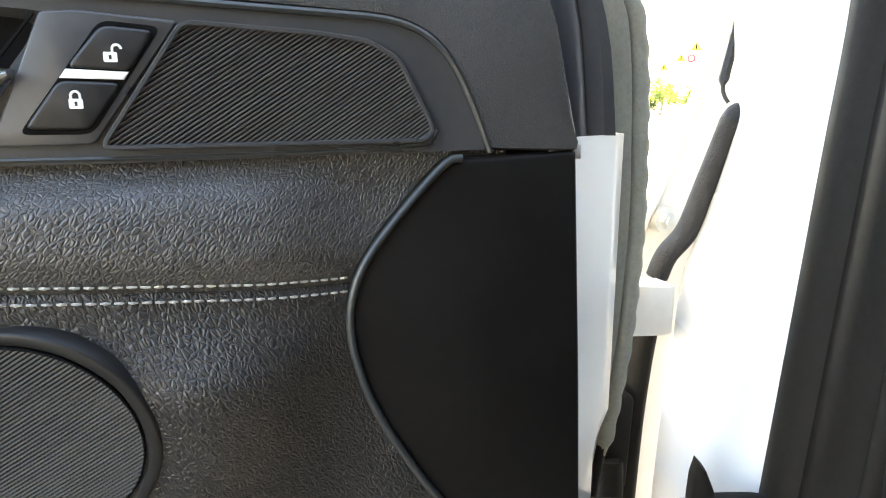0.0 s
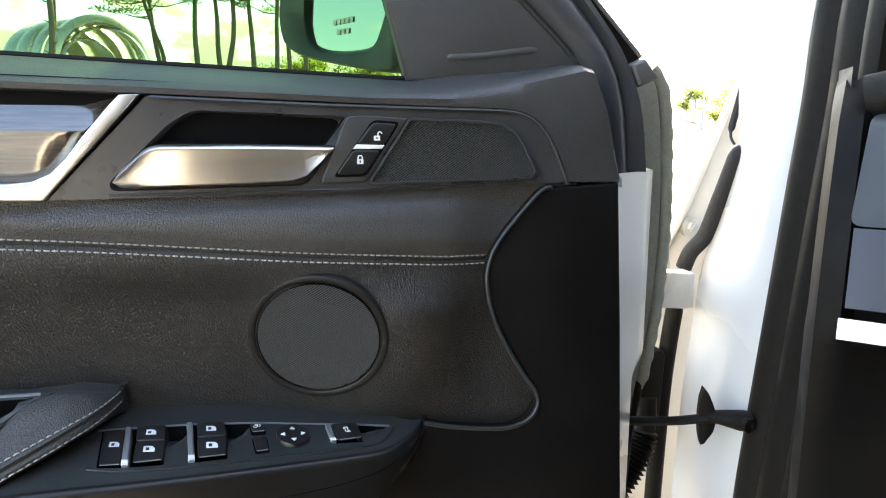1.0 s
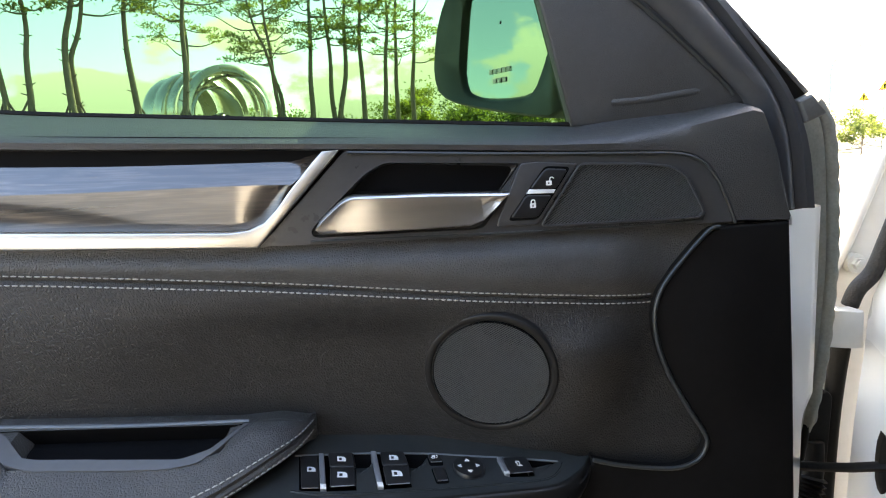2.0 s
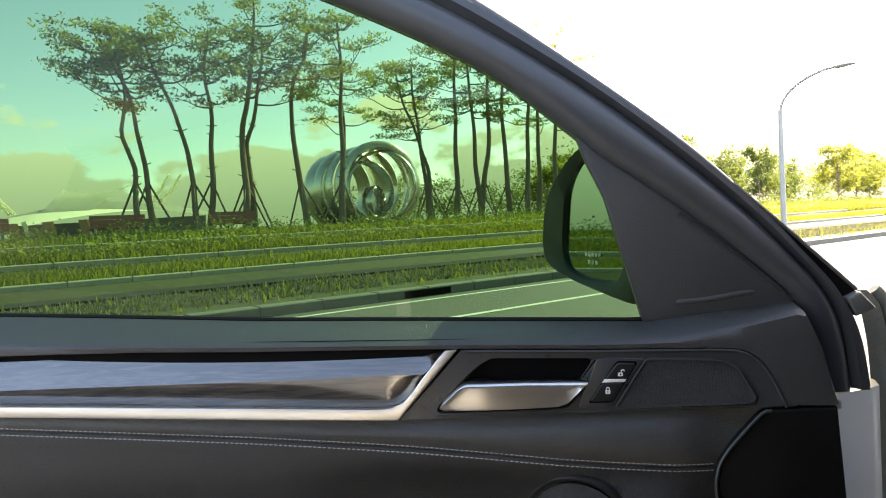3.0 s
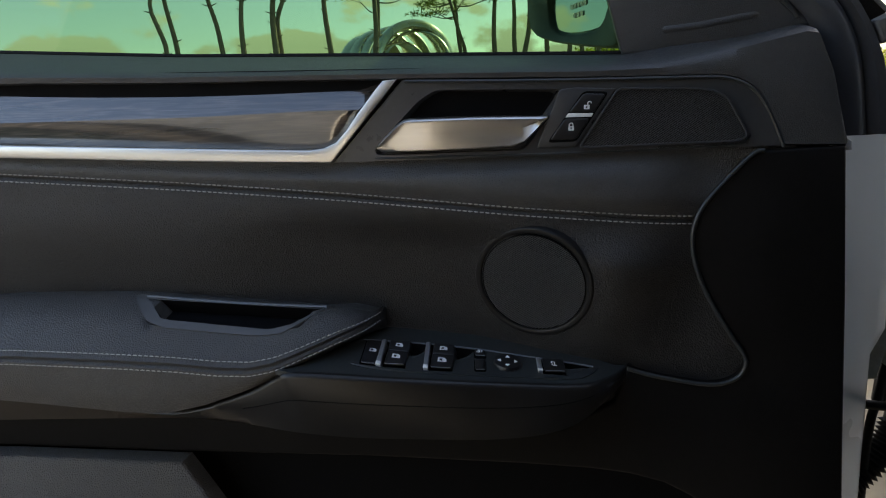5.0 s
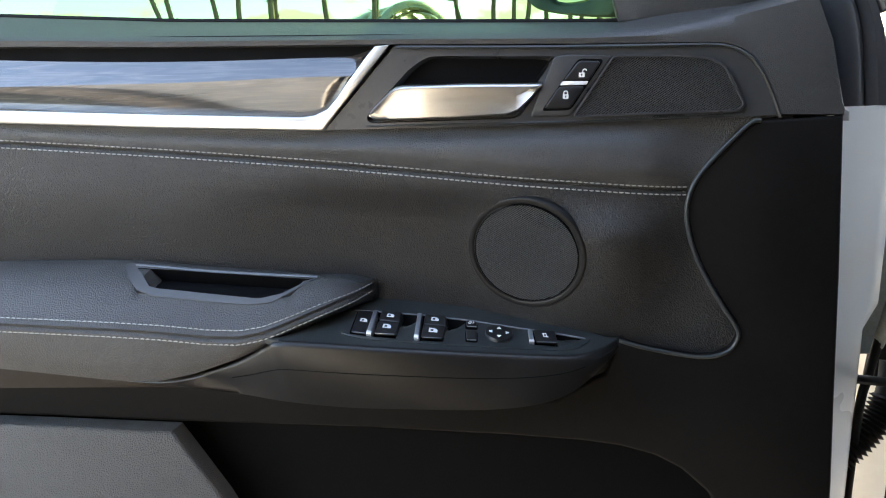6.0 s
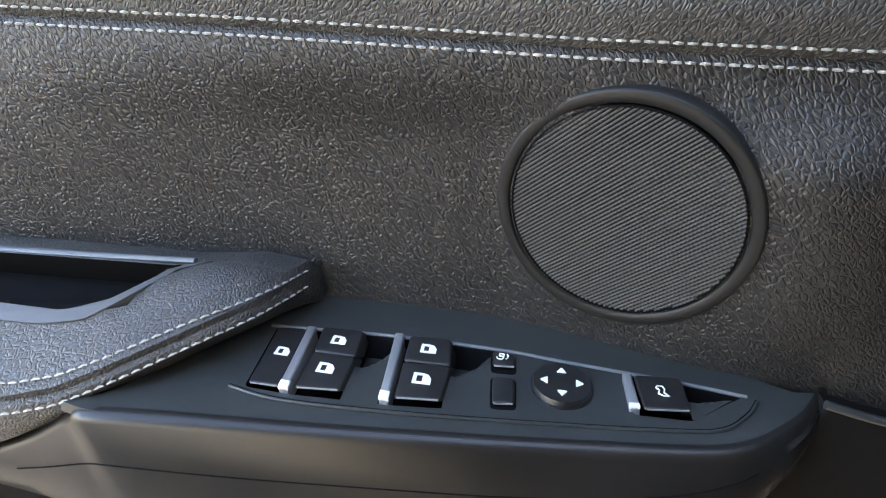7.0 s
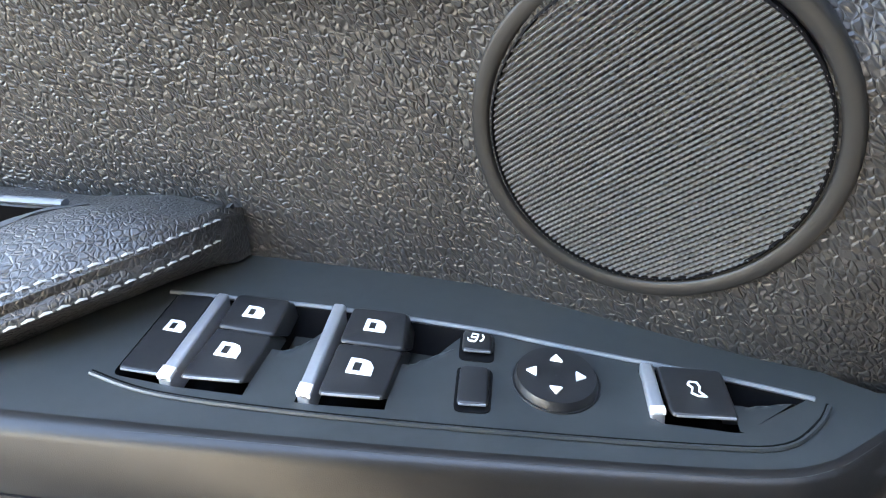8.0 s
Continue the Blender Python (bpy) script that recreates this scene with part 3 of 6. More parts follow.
# the pull handle
hz_top = table([(-0.1630, 0.9905), (-0.1618, 0.9940), (-0.158, 0.9985), (-0.150, 1.0055), (-0.140, 1.0145), (-0.134, 1.0182), (-0.127, 1.0195), (-0.06, 1.0190), (0.016, 1.0165)])
hz_low = table([(-0.1630, 0.9885), (-0.1618, 0.9860), (-0.158, 0.9845), (-0.06, 0.9850), (-0.02, 0.9860), (-0.008, 0.9900), (0.005, 1.0020), (0.012, 1.0095), (0.016, 1.0125)])
rows = []
for i in range(61):
    x = -0.1630 + 0.179 * i / 60
    a, b = hz_top(x), hz_low(x)
    y = door_y(x) - 0.010 - 0.004 * step(-0.16, -0.10, x)
    h = a - b
    e = min(0.003, h * 0.4)
    hollow = 0.0045 * step(-0.10, -0.01, x)
    rows.append([Vector((x, y + 0.014, a)), Vector((x, y + 0.007, a)), Vector((x, y + 0.0015, a - e * 0.5)), Vector((x, y, a - e * 1.2)), Vector((x, y + 0.001, a - e * 1.9)), Vector((x, y + 0.002 + hollow, a - h * 0.45)), Vector((x, y + 0.0025 + hollow * 0.5, b + h * 0.2)),
                 Vector((x, y + 0.004, b + e * 0.4)), Vector((x, y + 0.007, b)), Vector((x, y + 0.014, b + e * 0.5))])
part("pull_handle", loft(rows, close=True, caps=True), M_ALU, door, "satin aluminium pull handle")
part("handle_pivot", plate([(-0.128, 1.0185), (-0.1, 1.0185), (-0.102, 1.0215), (-0.124, 1.0215)], on_door(0.004), 0.01), M_DARK, door)

# lock switch module
lock = part("lock_switch", plate(rounded([(0.0285, 1.0415), (0.0430, 1.0428), (0.0850, 1.0400), (0.0450, 0.9835), (0.0050, 0.9830), (0.0065, 0.9890)], 0.003), on_door(-0.004), 0.012, bevel=0.001), M_BEZEL, door, "black central locking switch")
part("switch_gap", plate(rounded([(0.0522, 1.0388), (0.0778, 1.0370), (0.0450, 0.9882), (0.0152, 0.9882)], 0.005), on_door(-0.0043), 0.003), M_DARK, lock)
part("module_groove", tube([on_door(-0.0042)(a, b) for a, b in ((0.0265, 1.0405), (0.0130, 1.0230), (-0.0010, 1.0060), (-0.0060, 0.9990))], 0.0008, 5), M_DARK, lock)
part("unlock_button", plate(rounded([(0.0525, 1.0365), (0.0745, 1.0350), (0.0630, 1.0170), (0.0372, 1.0178)], 0.004), on_door(-0.0065), 0.006, bevel=0.0014, segments=3), M_SWITCH, lock)
part("lock_button", plate(rounded([(0.0335, 1.0122), (0.0590, 1.0115), (0.0445, 0.9905), (0.0180, 0.9908)], 0.004), on_door(-0.0065), 0.006, bevel=0.0014, segments=3), M_SWITCH, lock)
part("white_bar", plate([(0.0368, 1.0172), (0.0625, 1.0164), (0.0602, 1.0128), (0.0340, 1.0132)], on_door(-0.0060), 0.003, bevel=0.0005), M_ICON, lock, "white divider bar")


def padlock(cx, cz, s, opened, parent):
    """A small printed padlock: a body with a keyhole and a bow."""
    pl = on_door(-0.0068)
    body = rounded([(cx - 0.42 * s, cz - 0.55 * s), (cx + 0.42 * s, cz - 0.55 * s), (cx + 0.42 * s, cz + 0.1 * s), (cx - 0.42 * s, cz + 0.1 * s)], 0.1 * s)
    hole = [(cx - 0.09 * s, cz - 0.38 * s), (cx + 0.09 * s, cz - 0.38 * s), (cx + 0.09 * s, cz - 0.08 * s), (cx - 0.09 * s, cz - 0.08 * s)]
    bm = plate(body, pl, 0.0004, holes=[hole])
    shift = 0.42 * s if opened else 0.0
    bow = []
    for k in range(11):
        a = math.pi * k / 10
        bow.append((cx + shift - 0.27 * s * math.cos(a), cz + 0.30 * s + 0.27 * s * math.sin(a)))
    start = [(bow[0][0], cz + 0.1 * s)]
    finish = [] if opened else [(bow[-1][0], cz + 0.1 * s)]
    join(bm, tube([pl(a, b, 0.0002) for a, b in start + bow + finish], 0.085 * s, 6, up=(0, 1, 0)))
    part("padlock_print", bm, M_ICON, parent, "white printed padlock", smooth=False)


padlock(0.0555, 1.0242, 0.0068, True, lock)
padlock(0.0398, 1.0035, 0.0068, False, lock)

# tweeter grille in the bezel
tweet = rounded([(0.0868, 1.0395), (0.150, 1.0370), (0.1765, 1.0340), (0.1925, 1.0255), (0.2125, 0.9890), (0.2070, 0.9830), (0.0480, 0.9820)], 0.005)
tw = part("tweeter_grille", plate(tweet, on_door(-0.0018), 0.01), M_BACKING, door, "black ribbed tweeter grille")
part("grille_ribs", ribs(tweet, on_door(-0.0040), 0.00190, 33, 0.0018, 0.60), M_MESH, tw, "fine woven ribs of the grille", smooth=False)
rim = [on_door(-0.0052)(p[0], p[1]) for p in tweet + tweet[:1]]
part("grille_edge", tube(rim, 0.0013, 6, up=(0, 1, 0)), M_BEZEL, tw, "raised satin edge round the grille")

# moulded panel by the hinge, with the swept edge
swoop = [tuple(v) for v in curve([(0.2290, 0.9725, 0), (0.2160, 0.9675, 0), (0.1770, 0.9245, 0), (0.1640, 0.8970, 0), (0.1640, 0.8680, 0), (0.1760, 0.8300, 0), (0.2000, 0.7865, 0), (0.2190, 0.7570, 0), (0.2195, 0.7420, 0), (0.2090, 0.7290, 0), (0.1830, 0.7235, 0), (0.1300, 0.7320, 0), (0.0985, 0.7410, 0)], 70)]
swoop = [(a, b) for a, b, _ in swoop]
panel = [(0.3055, 0.9745)] + swoop + [(0.085, 0.700), (0.03, 0.668), (-0.12, 0.664), (-0.25, 0.676), (-0.36, 0.700), (-0.50, 0.725), (-0.70, 0.735), (-0.835, 0.735), (-0.83, 0.652), (-0.628, 0.645), (-0.417, 0.635), (-0.20, 0.630), (-0.02, 0.6235), (0.06, 0.6190), (0.102, 0.6140), (0.140, 0.6040), (0.170, 0.5880), (0.200, 0.5600), (0.222, 0.520), (0.236, 0.46), (0.240, 0.38), (0.333, 0.38), (0.3285, 0.573), (0.3225, 0.681), (0.3155, 0.82)]
part("moulded_panel", plate(panel, on_door(-0.004), 0.012, bevel=0.0045, segments=3), M_PANEL, door, "matt black moulded panel with swept edge")
edge = [on_door(-0.0052)(a, b) for a, b in swoop]
part("swept_piping", tube(edge, 0.0024, 8, up=(0, 1, 0)), M_PLASTIC, door, "raised black edge of the panel")

# lower door: near-black sheet for the bin's shade, and grey bin front
part("bin_shade_sheet", plate([(-0.835, 0.66), (0.25, 0.66), (0.25, 0.37), (-0.80, 0.37)], on_door(0.055), 0.01), M_DARK, door, "near-black sheet for the shade inside the door bin")
flap = [(-0.828, 0.6465), (-0.628, 0.6405), (-0.4175, 0.6310), (-0.3650, 0.543), (-0.33, 0.47), (-0.28, 0.40), (-0.22, 0.375), (-0.79, 0.375)]
part("bin_front", plate(flap, on_door(-0.022), 0.025, bevel=0.004), M_FLAP, door, "grey grained plastic door bin")

# armrest
arm_back = table([(-0.80, 0.815), (-0.74, 0.828), (-0.61, 0.8335), (-0.474, 0.8315), (-0.36, 0.820), (-0.25, 0.8085), (-0.21, 0.8090), (-0.186, 0.8035)])
arm_fd = table([(-0.80, -0.035), (-0.74, -0.062), (-0.62, -0.074), (-0.45, -0.076), (-0.295, -0.076), (-0.272, -0.073), (-0.250, -0.066), (-0.230, -0.054), (-0.210, -0.038), (-0.196, -0.021), (-0.188, -0.006), (-0.182, 0.012), (-0.1785, 0.030)])
arm_fz = table([(-0.80, 0.790), (-0.74, 0.789), (-0.56, 0.7865), (-0.434, 0.7795), (-0.377, 0.7755), (-0.33, 0.7705), (-0.295, 0.7695), (-0.270, 0.7735), (-0.250, 0.7800), (-0.230, 0.7865), (-0.210, 0.7925), (-0.181, 0.7985)])
arm_bz = table([(-0.80, 0.75), (-0.70, 0.742), (-0.57, 0.731), (-0.505, 0.7245), (-0.442, 0.7180), (-0.393, 0.7167), (-0.350, 0.7260), (-0.301, 0.7430), (-0.2494, 0.7645), (-0.2325, 0.7685), (-0.2156, 0.773), (-0.181, 0.780)])
arm_bd = table([(-0.80, -0.030), (-0.62, -0.066), (-0.45, -0.070), (-0.30, -0.071), (-0.265, -0.068), (-0.2494, -0.058), (-0.2325, -0.040), (-0.2156, -0.022), (-0.200, -0.004), (-0.188, 0.014), (-0.1785, 0.034)])
ARM_KS = (0.10, 0.17, 0.24, 0.36, 0.48, 0.56, 0.62, 0.75, 0.945)


def arm_row(x, dent=True):
    y, zb, fd, fz, bz, bd = door_y(x), arm_back(x), arm_fd(x), arm_fz(x), arm_bz(x), arm_bd(x)
    back = 0.030
    fz = min(fz, zb - 0.004)
    f = Vector((x, y + fd, fz))
    b = Vector((x, y + max(0.012, min(0.034, fd + 0.012)), zb))
    out = [Vector((x, y + back + 0.02, zb - 0.006)), Vector((x, y + back, zb - 0.001)), b]
    for k in ARM_KS:
        p = b.lerp(f, k)
        p.z += 0.012 * math.sin(math.pi * k) * min(1, (0.012 - fd) / 0.06)
        if dent:
            p -= Vector((0, -0.45, 0.89)) * 0.028 * step(-0.427, -0.415, x) * step(-0.248, -0.268, x) * step(0.10, 0.17, k) * step(0.60, 0.52, k)
        out.append(p)
    out += [f + Vector((0, -0.0006, 0.0006)), f + Vector((0, 0.0014, -0.0032)), f + Vector((0, -0.0020, -0.0058)), f + Vector((0, -0.0018, -0.0090))]
    out += [Vector((x, y + fd * 0.6 + bd * 0.4 - 0.003, fz * 0.5 + bz * 0.5 - 0.003)), Vector((x, y + fd * 0.3 + bd * 0.7 - 0.003, fz * 0.25 + bz * 0.75)), Vector((x, y + bd, bz)), Vector((x, y + max(back, bd), bz - 0.004)), Vector((x, y + max(back, bd) + 0.02, bz - 0.004))]
    return out


ax = [-0.795 + 0.59 * (i / 90) for i in range(90)] + [-0.205 + 0.0265 * math.sin(math.pi / 2 * i / 12) for i in range(13)]
arm = part("armrest", loft([arm_row(x) for x in ax], caps=True), M_LEATHER_FINE, door, "padded black leather armrest with double stitching")


def arm_normal(p):
    return Vector((0.1, -0.55, 0.83)).normalized()


for k in (11, 15):
    pts = [arm_row(x)[k] + Vector((0, -0.0006, 0.0003)) for x in ax[2:-2]]
    part("armrest_stitching", stitches(pts, arm_normal), M_THREAD, arm, "pale grey stitching", smooth=False)


def arm_top(x, k):
    """A place on the armrest's upper face, k from its back (0) to its front edge (1)."""
    line = arm_row(x, False)[2:13]
    ks = (0.0,) + ARM_KS + (1.0,)
    i = max(j for j in range(len(ks) - 1) if ks[j] <= min(k, 0.999))
    return line[i].lerp(line[i + 1], (k - ks[i]) / (ks[i + 1] - ks[i]))


up = Vector((0, -0.45, 0.89))
tray = rounded([(-0.461, 0.04), (-0.458, 0.15), (-0.4385, 0.42), (-0.4235, 0.575), (-0.402, 0.642), (-0.353, 0.650), (-0.298, 0.662), (-0.272, 0.665), (-0.255, 0.575), (-0.238, 0.293), (-0.228, 0.04)], 0.010)
tray_in = rounded([(-0.443, 0.165), (-0.433, 0.27), (-0.412, 0.515), (-0.400, 0.540), (-0.356, 0.550), (-0.284, 0.590), (-0.262, 0.545), (-0.246, 0.36), (-0.240, 0.165)], 0.006)


def tray_at(x, k, d=0.0):
    return arm_top(x, k) + up * (0.0012 - d)


tr = part("grab_tray", plate(tray, tray_at, 0.006, holes=[tray_in]), M_RIM, arm, "grey plastic rim of the grab tray")
tc = (sum(p[0] for p in tray_in) / len(tray_in), sum(p[1] for p in tray_in) / len(tray_in))
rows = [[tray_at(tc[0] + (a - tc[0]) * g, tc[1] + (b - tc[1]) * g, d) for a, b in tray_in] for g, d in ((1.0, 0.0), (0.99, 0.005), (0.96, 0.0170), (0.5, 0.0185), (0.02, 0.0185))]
# the shade down in the tray is put into its colour
part("tray_floor", loft(rows, close=True), M_DARK, tr, "tray floor coloured near black for its shade")
part("tray_lip", tube(curve([tray_at(-0.446, 0.10, -0.001), tray_at(-0.345, 0.10, -0.001), tray_at(-0.236, 0.10, -0.001)], 20), 0.0028, 8, flat=0.6), M_VENT, tr, "pale grey edge strip")

# loudspeaker
rx = Vector((0, 0, 1)).cross(RING_N).normalized() * -1
rz = RING_N.cross(rx).normalized()
if rz.z < 0:
    rz = -rz
if rx.x < 0:
    rx = -rx


def on_ring(a, b, d=0.0):
    return RING_C + rx * a + rz * b - RING_N * d


def turned(profile, n=72):
    """A round of the loudspeaker from (radius, depth) pairs."""
    return loft([[on_ring(r * math.cos(t), r * math.sin(t), d) for t in (2 * math.pi * k / n for k in range(n))] for r, d in profile], close=True)


speaker = part("loudspeaker", turned(((0.0668, 0.010), (0.0664, 0.0010), (0.0657, 0.0000), (0.0648, -0.0003), (0.0625, -0.0002), (0.0604, 0.0002), (0.0596, 0.0008), (0.0591, 0.0022), (0.0586, 0.0042), (0.0570, 0.0046))), M_RING, door, "round loudspeaker with satin black ring")
disc = [(0.0582 * math.cos(2 * math.pi * k / 64), 0.0582 * math.sin(2 * math.pi * k / 64)) for k in range(64)]
part("speaker_back", plate(disc, lambda a, b, d: on_ring(a, b, 0.0024 + d), 0.004), M_BACKING, speaker)
part("speaker_ribs", ribs(disc, lambda a, b, d: on_ring(a, b, -0.0002 - 0.0012 * (1 - (a * a + b * b) / 0.0034) + d), 0.00195, 33, 0.0018, 0.58, 0.0022), M_MESH, speaker, "fine diagonal ribs of the grille", smooth=False)
part("grille_rim", turned(((0.0588, 0.003), (0.0584, 0.0002), (0.0576, -0.0002), (0.0571, 0.0010)), 64), M_DARK, speaker)

# switch pod
def pod_z(x, y):
    return 0.7608 - 0.12 * (x + 0.168) + 0.15 * (y + 0.052)


def on_pod(h):
    return lambda x, y, d=0.0: Vector((x, y, pod_z(x, y) + h - d))


pod_back = [(-0.340, 0.030), (-0.26, 0.036), (-0.192, 0.0430), (-0.105, 0.0500), (-0.030, 0.0480), (0.036, 0.0360), (0.0876, 0.0160), (0.1040, 0.0280)]
pod_front = [(-0.340, -0.0500), (-0.300, -0.0760), (-0.246, -0.0905), (-0.150, -0.0750), (-0.0772, -0.0625), (-0.007, -0.0490), (0.0400, -0.0385), (0.0600, -0.0290), (0.0740, -0.0165), (0.0880, -0.0010), (0.1040, 0.0275)]
well = rounded([(-0.1930, -0.0030), (-0.1225, 0.0052), (-0.0675, 0.0082), (-0.0745, -0.0060), (-0.0825, -0.0260), (-0.0850, -0.0440), (-0.1120, -0.0490), (-0.1640, -0.0548), (-0.1870, -0.0552)], 0.003)
slot = rounded([(-0.0012, 0.0048), (0.0292, 0.0072), (0.0600, 0.0050), (0.0480, -0.0060), (0.0360, -0.0180), (0.0335, -0.0205), (0.0050, -0.0235)], 0.003)
well_fold = rounded([(-0.0705, 0.0050), (-0.0565, 0.0052), (-0.0545, -0.0090), (-0.0680, -0.0110)], 0.003)
well_sq = rounded([(-0.0675, -0.0150), (-0.0540, -0.0135), (-0.0512, -0.0360), (-0.0640, -0.0385)], 0.003)
top_out = [(p.x, p.y) for p in curve([(a, b, 0) for a, b in pod_front], 60)] + [(p.x, p.y) for p in curve([(a, b, 0) for a, b in reversed(pod_back)], 40)][1:]
pod = part("switch_pod", plate(top_out, on_pod(0.0), 0.006, holes=[well, slot]), M_PLASTIC, door, "satin black switch pod on the door")
front = curve([(a, b, 0) for a, b in pod_front], 80)
low_curve = [(-0.345, -0.066, 0.700), (-0.300, -0.078, 0.697), (-0.255, -0.083, 0.694), (-0.190, -0.078, 0.688), (-0.115, -0.072, 0.6865), (-0.046, -0.067, 0.687), (0.006, -0.062, 0.692), (0.041, -0.052, 0.700), (0.066, -0.034, 0.712), (0.089, -0.008, 0.725), (0.104, 0.028, 0.732)]
front3 = [(-0.62, -0.078, 0.730), (-0.50, -0.080, 0.720), (-0.44, -0.081, 0.715), (-0.393, -0.081, 0.7145), (-0.350, -0.082, 0.7235), (-0.301, -0.083, 0.7405), (-0.268, -0.086, 0.7580)] + [(a, b, pod_z(a, b)) for a, b in pod_front[2:]]
low_curve = [(-0.62, -0.060, 0.706), (-0.46, -0.064, 0.700), (-0.37, -0.070, 0.698)] + low_curve[1:]
top3, low = curve(front3, 110), curve(low_curve, 110)
rows = []
for t, q in zip(top3, low):
    out = Vector((0.25, -1, 0)).normalized()
    rows.append([t + Vector((0, 0.004, 0.0006)), t + Vector((0, 0.001, 0.0004)), t + out * 0.0022 + Vector((0, 0, -0.0012)), t + out * 0.0036 + Vector((0, 0, -0.0050)), t.lerp(q, 0.4) + out * 0.0040, t.lerp(q, 0.75) + out * 0.0025, q, q + Vector((0, 0.012, -0.004)), q + Vector((0, 0.05, -0.002))])
# the skirt's brown-black tone paints in what it mirrors from the floor
part("pod_skirt", loft(rows), M_SKIRT, door, "black plastic pod front with the floor's reflection in its colour")
part("pod_parting_line", tube([t.lerp(q, 0.42) + Vector((0.25, -1, 0)).normalized() * 0.0040 for t, q in list(zip(top3, low))[44:100]], 0.0005, 4), M_DARK, pod)


rows = []
for i in range(41):
    x = -0.80 + 0.52 * i / 40
    y, bz = door_y(x), arm_bz(x)
    rows.append([Vector((x, y + 0.03, bz + 0.02)), Vector((x, y + arm_fd(x) * 0.60 + 0.006, bz + 0.012)), Vector((x, y - 0.034, bz - 0.010)), Vector((x, y - 0.034, min(0.708, bz - 0.016))), Vector((x, y - 0.026, 0.690)), Vector((x, y + 0.004, 0.682))])
part("underside", loft(rows), M_UNDER, arm, "black moulding under the armrest")


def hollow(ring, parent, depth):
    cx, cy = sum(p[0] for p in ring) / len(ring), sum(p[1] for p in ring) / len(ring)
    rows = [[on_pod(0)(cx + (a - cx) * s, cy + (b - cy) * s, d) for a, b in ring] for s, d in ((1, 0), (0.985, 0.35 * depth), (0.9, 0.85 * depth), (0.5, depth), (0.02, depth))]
    # near-black walls carry the well's shade in their colour
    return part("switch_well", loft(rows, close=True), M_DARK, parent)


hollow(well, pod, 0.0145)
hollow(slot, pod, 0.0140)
part("well_edge", tube(curve([on_pod(0.0004)(a, b) for a, b in [(-0.1965, -0.0035), (-0.16, 0.0015), (-0.1225, 0.0062), (-0.0665, 0.0095), (-0.03, 0.0085), (0.03, 0.0072), (0.062, 0.005)]], 40), 0.0011, 6), M_VENT, pod, "pale grey edge above the switches")


field = curve([on_pod(0.0002)(a, b) for a, b in [(-0.1945, -0.0560), (-0.165, -0.0590), (-0.11, -0.0530), (-0.04, -0.0415), (0.02, -0.0300), (0.046, -0.0225), (0.060, -0.0080), (0.066, 0.0035)]], 60)
part("field_groove", tube(field, 0.0007, 5), M_DARK, pod)
part("field_step", tube([p + Vector((0.0003, -0.0013, 0.0001)) for p in field], 0.0009, 6), M_PLASTIC, pod, "rounded step round the switch field")


def scoop(left, right, rear, front, parent):
    """The finger hollow beside a key: a pocket at its rear that rises to the front; left and right are (x at the rear, x at the front)."""
    rows = []
    for k in range(11):
        f = k / 10
        row = []
        for i in range(13):
            g = i / 12
            y = front + (rear - front) * g
            a, b = left[1] + (left[0] - left[1]) * g, right[1] + (right[0] - right[1]) * g
            row.append(on_pod(0.0003)(a + (b - a) * f, y, 0.0125 * step(0.48 + 0.30 * f * f, 0.68 + 0.32 * f * f, g)))
        rows.append(row)
    return part("finger_scoop", loft(rows), M_PLASTIC, parent)


scoop((-0.1420, -0.1366), (-0.1246, -0.1176), 0.0035, -0.0545, pod)
scoop((-0.0930, -0.0866), (-0.0670, -0.0838), 0.0080, -0.0470, pod)
scoop((0.0292, 0.0330), (0.0600, 0.0345), 0.0070, -0.0200, pod)


def rocker(name, quad, h, parent, lip=True):
    """A switch key: a rounded block with a crowned face and a painted front-lip highlight."""
    ring = rounded(quad, 0.0022, 3)
    top = on_pod(h)
    xs_ = [q[0] for q in quad]
    cx, half = sum(xs_) / 4, (max(xs_) - min(xs_)) / 2
    face = lambda x, y, d=0.0: top(x, y + 1.5 * max(0.0, d - 0.0011), d + 0.0006 * ((x - cx) / half) ** 2)
    key = part(name, plate(ring, face, h + 0.004, bevel=0.0011, segments=3), M_SWITCH, parent, "black switch key")
    if lip:
        a, b = Vector(quad[2]), Vector(quad[3])
        pts = [on_pod(h - 0.0010)(*(a.lerp(b, 0.06 + 0.88 * k / 8) + Vector((0, 0.0004)))) for k in range(9)]
        # pale tube stands for the light caught along the lip
        part("key_lip_highlight", tube(pts, 0.0005, 5), M_BAR, key)
    return key


def window_print(cx, cy, s, turn, parent, h):
    """A printed car window: a white shape with a dark pane."""
    c, sn = math.cos(turn), math.sin(turn)
    def at(a, b):
        return (cx + (a * c - b * sn) * s, cy + (a * sn + b * c) * s)
    outer = [at(*p) for p in ((-0.5, -0.42), (0.5, -0.42), (0.5, 0.05), (0.30, 0.36), (0.0, 0.45), (-0.5, 0.45))]
    pane = [at(*p) for p in ((-0.30, -0.26), (0.02, -0.26), (0.02, 0.27), (-0.30, 0.27))]
    part("window_print", plate(outer, on_pod(h + 0.0002), 0.0004, holes=[pane]), M_ICON, parent, "white printed window sign", smooth=False)


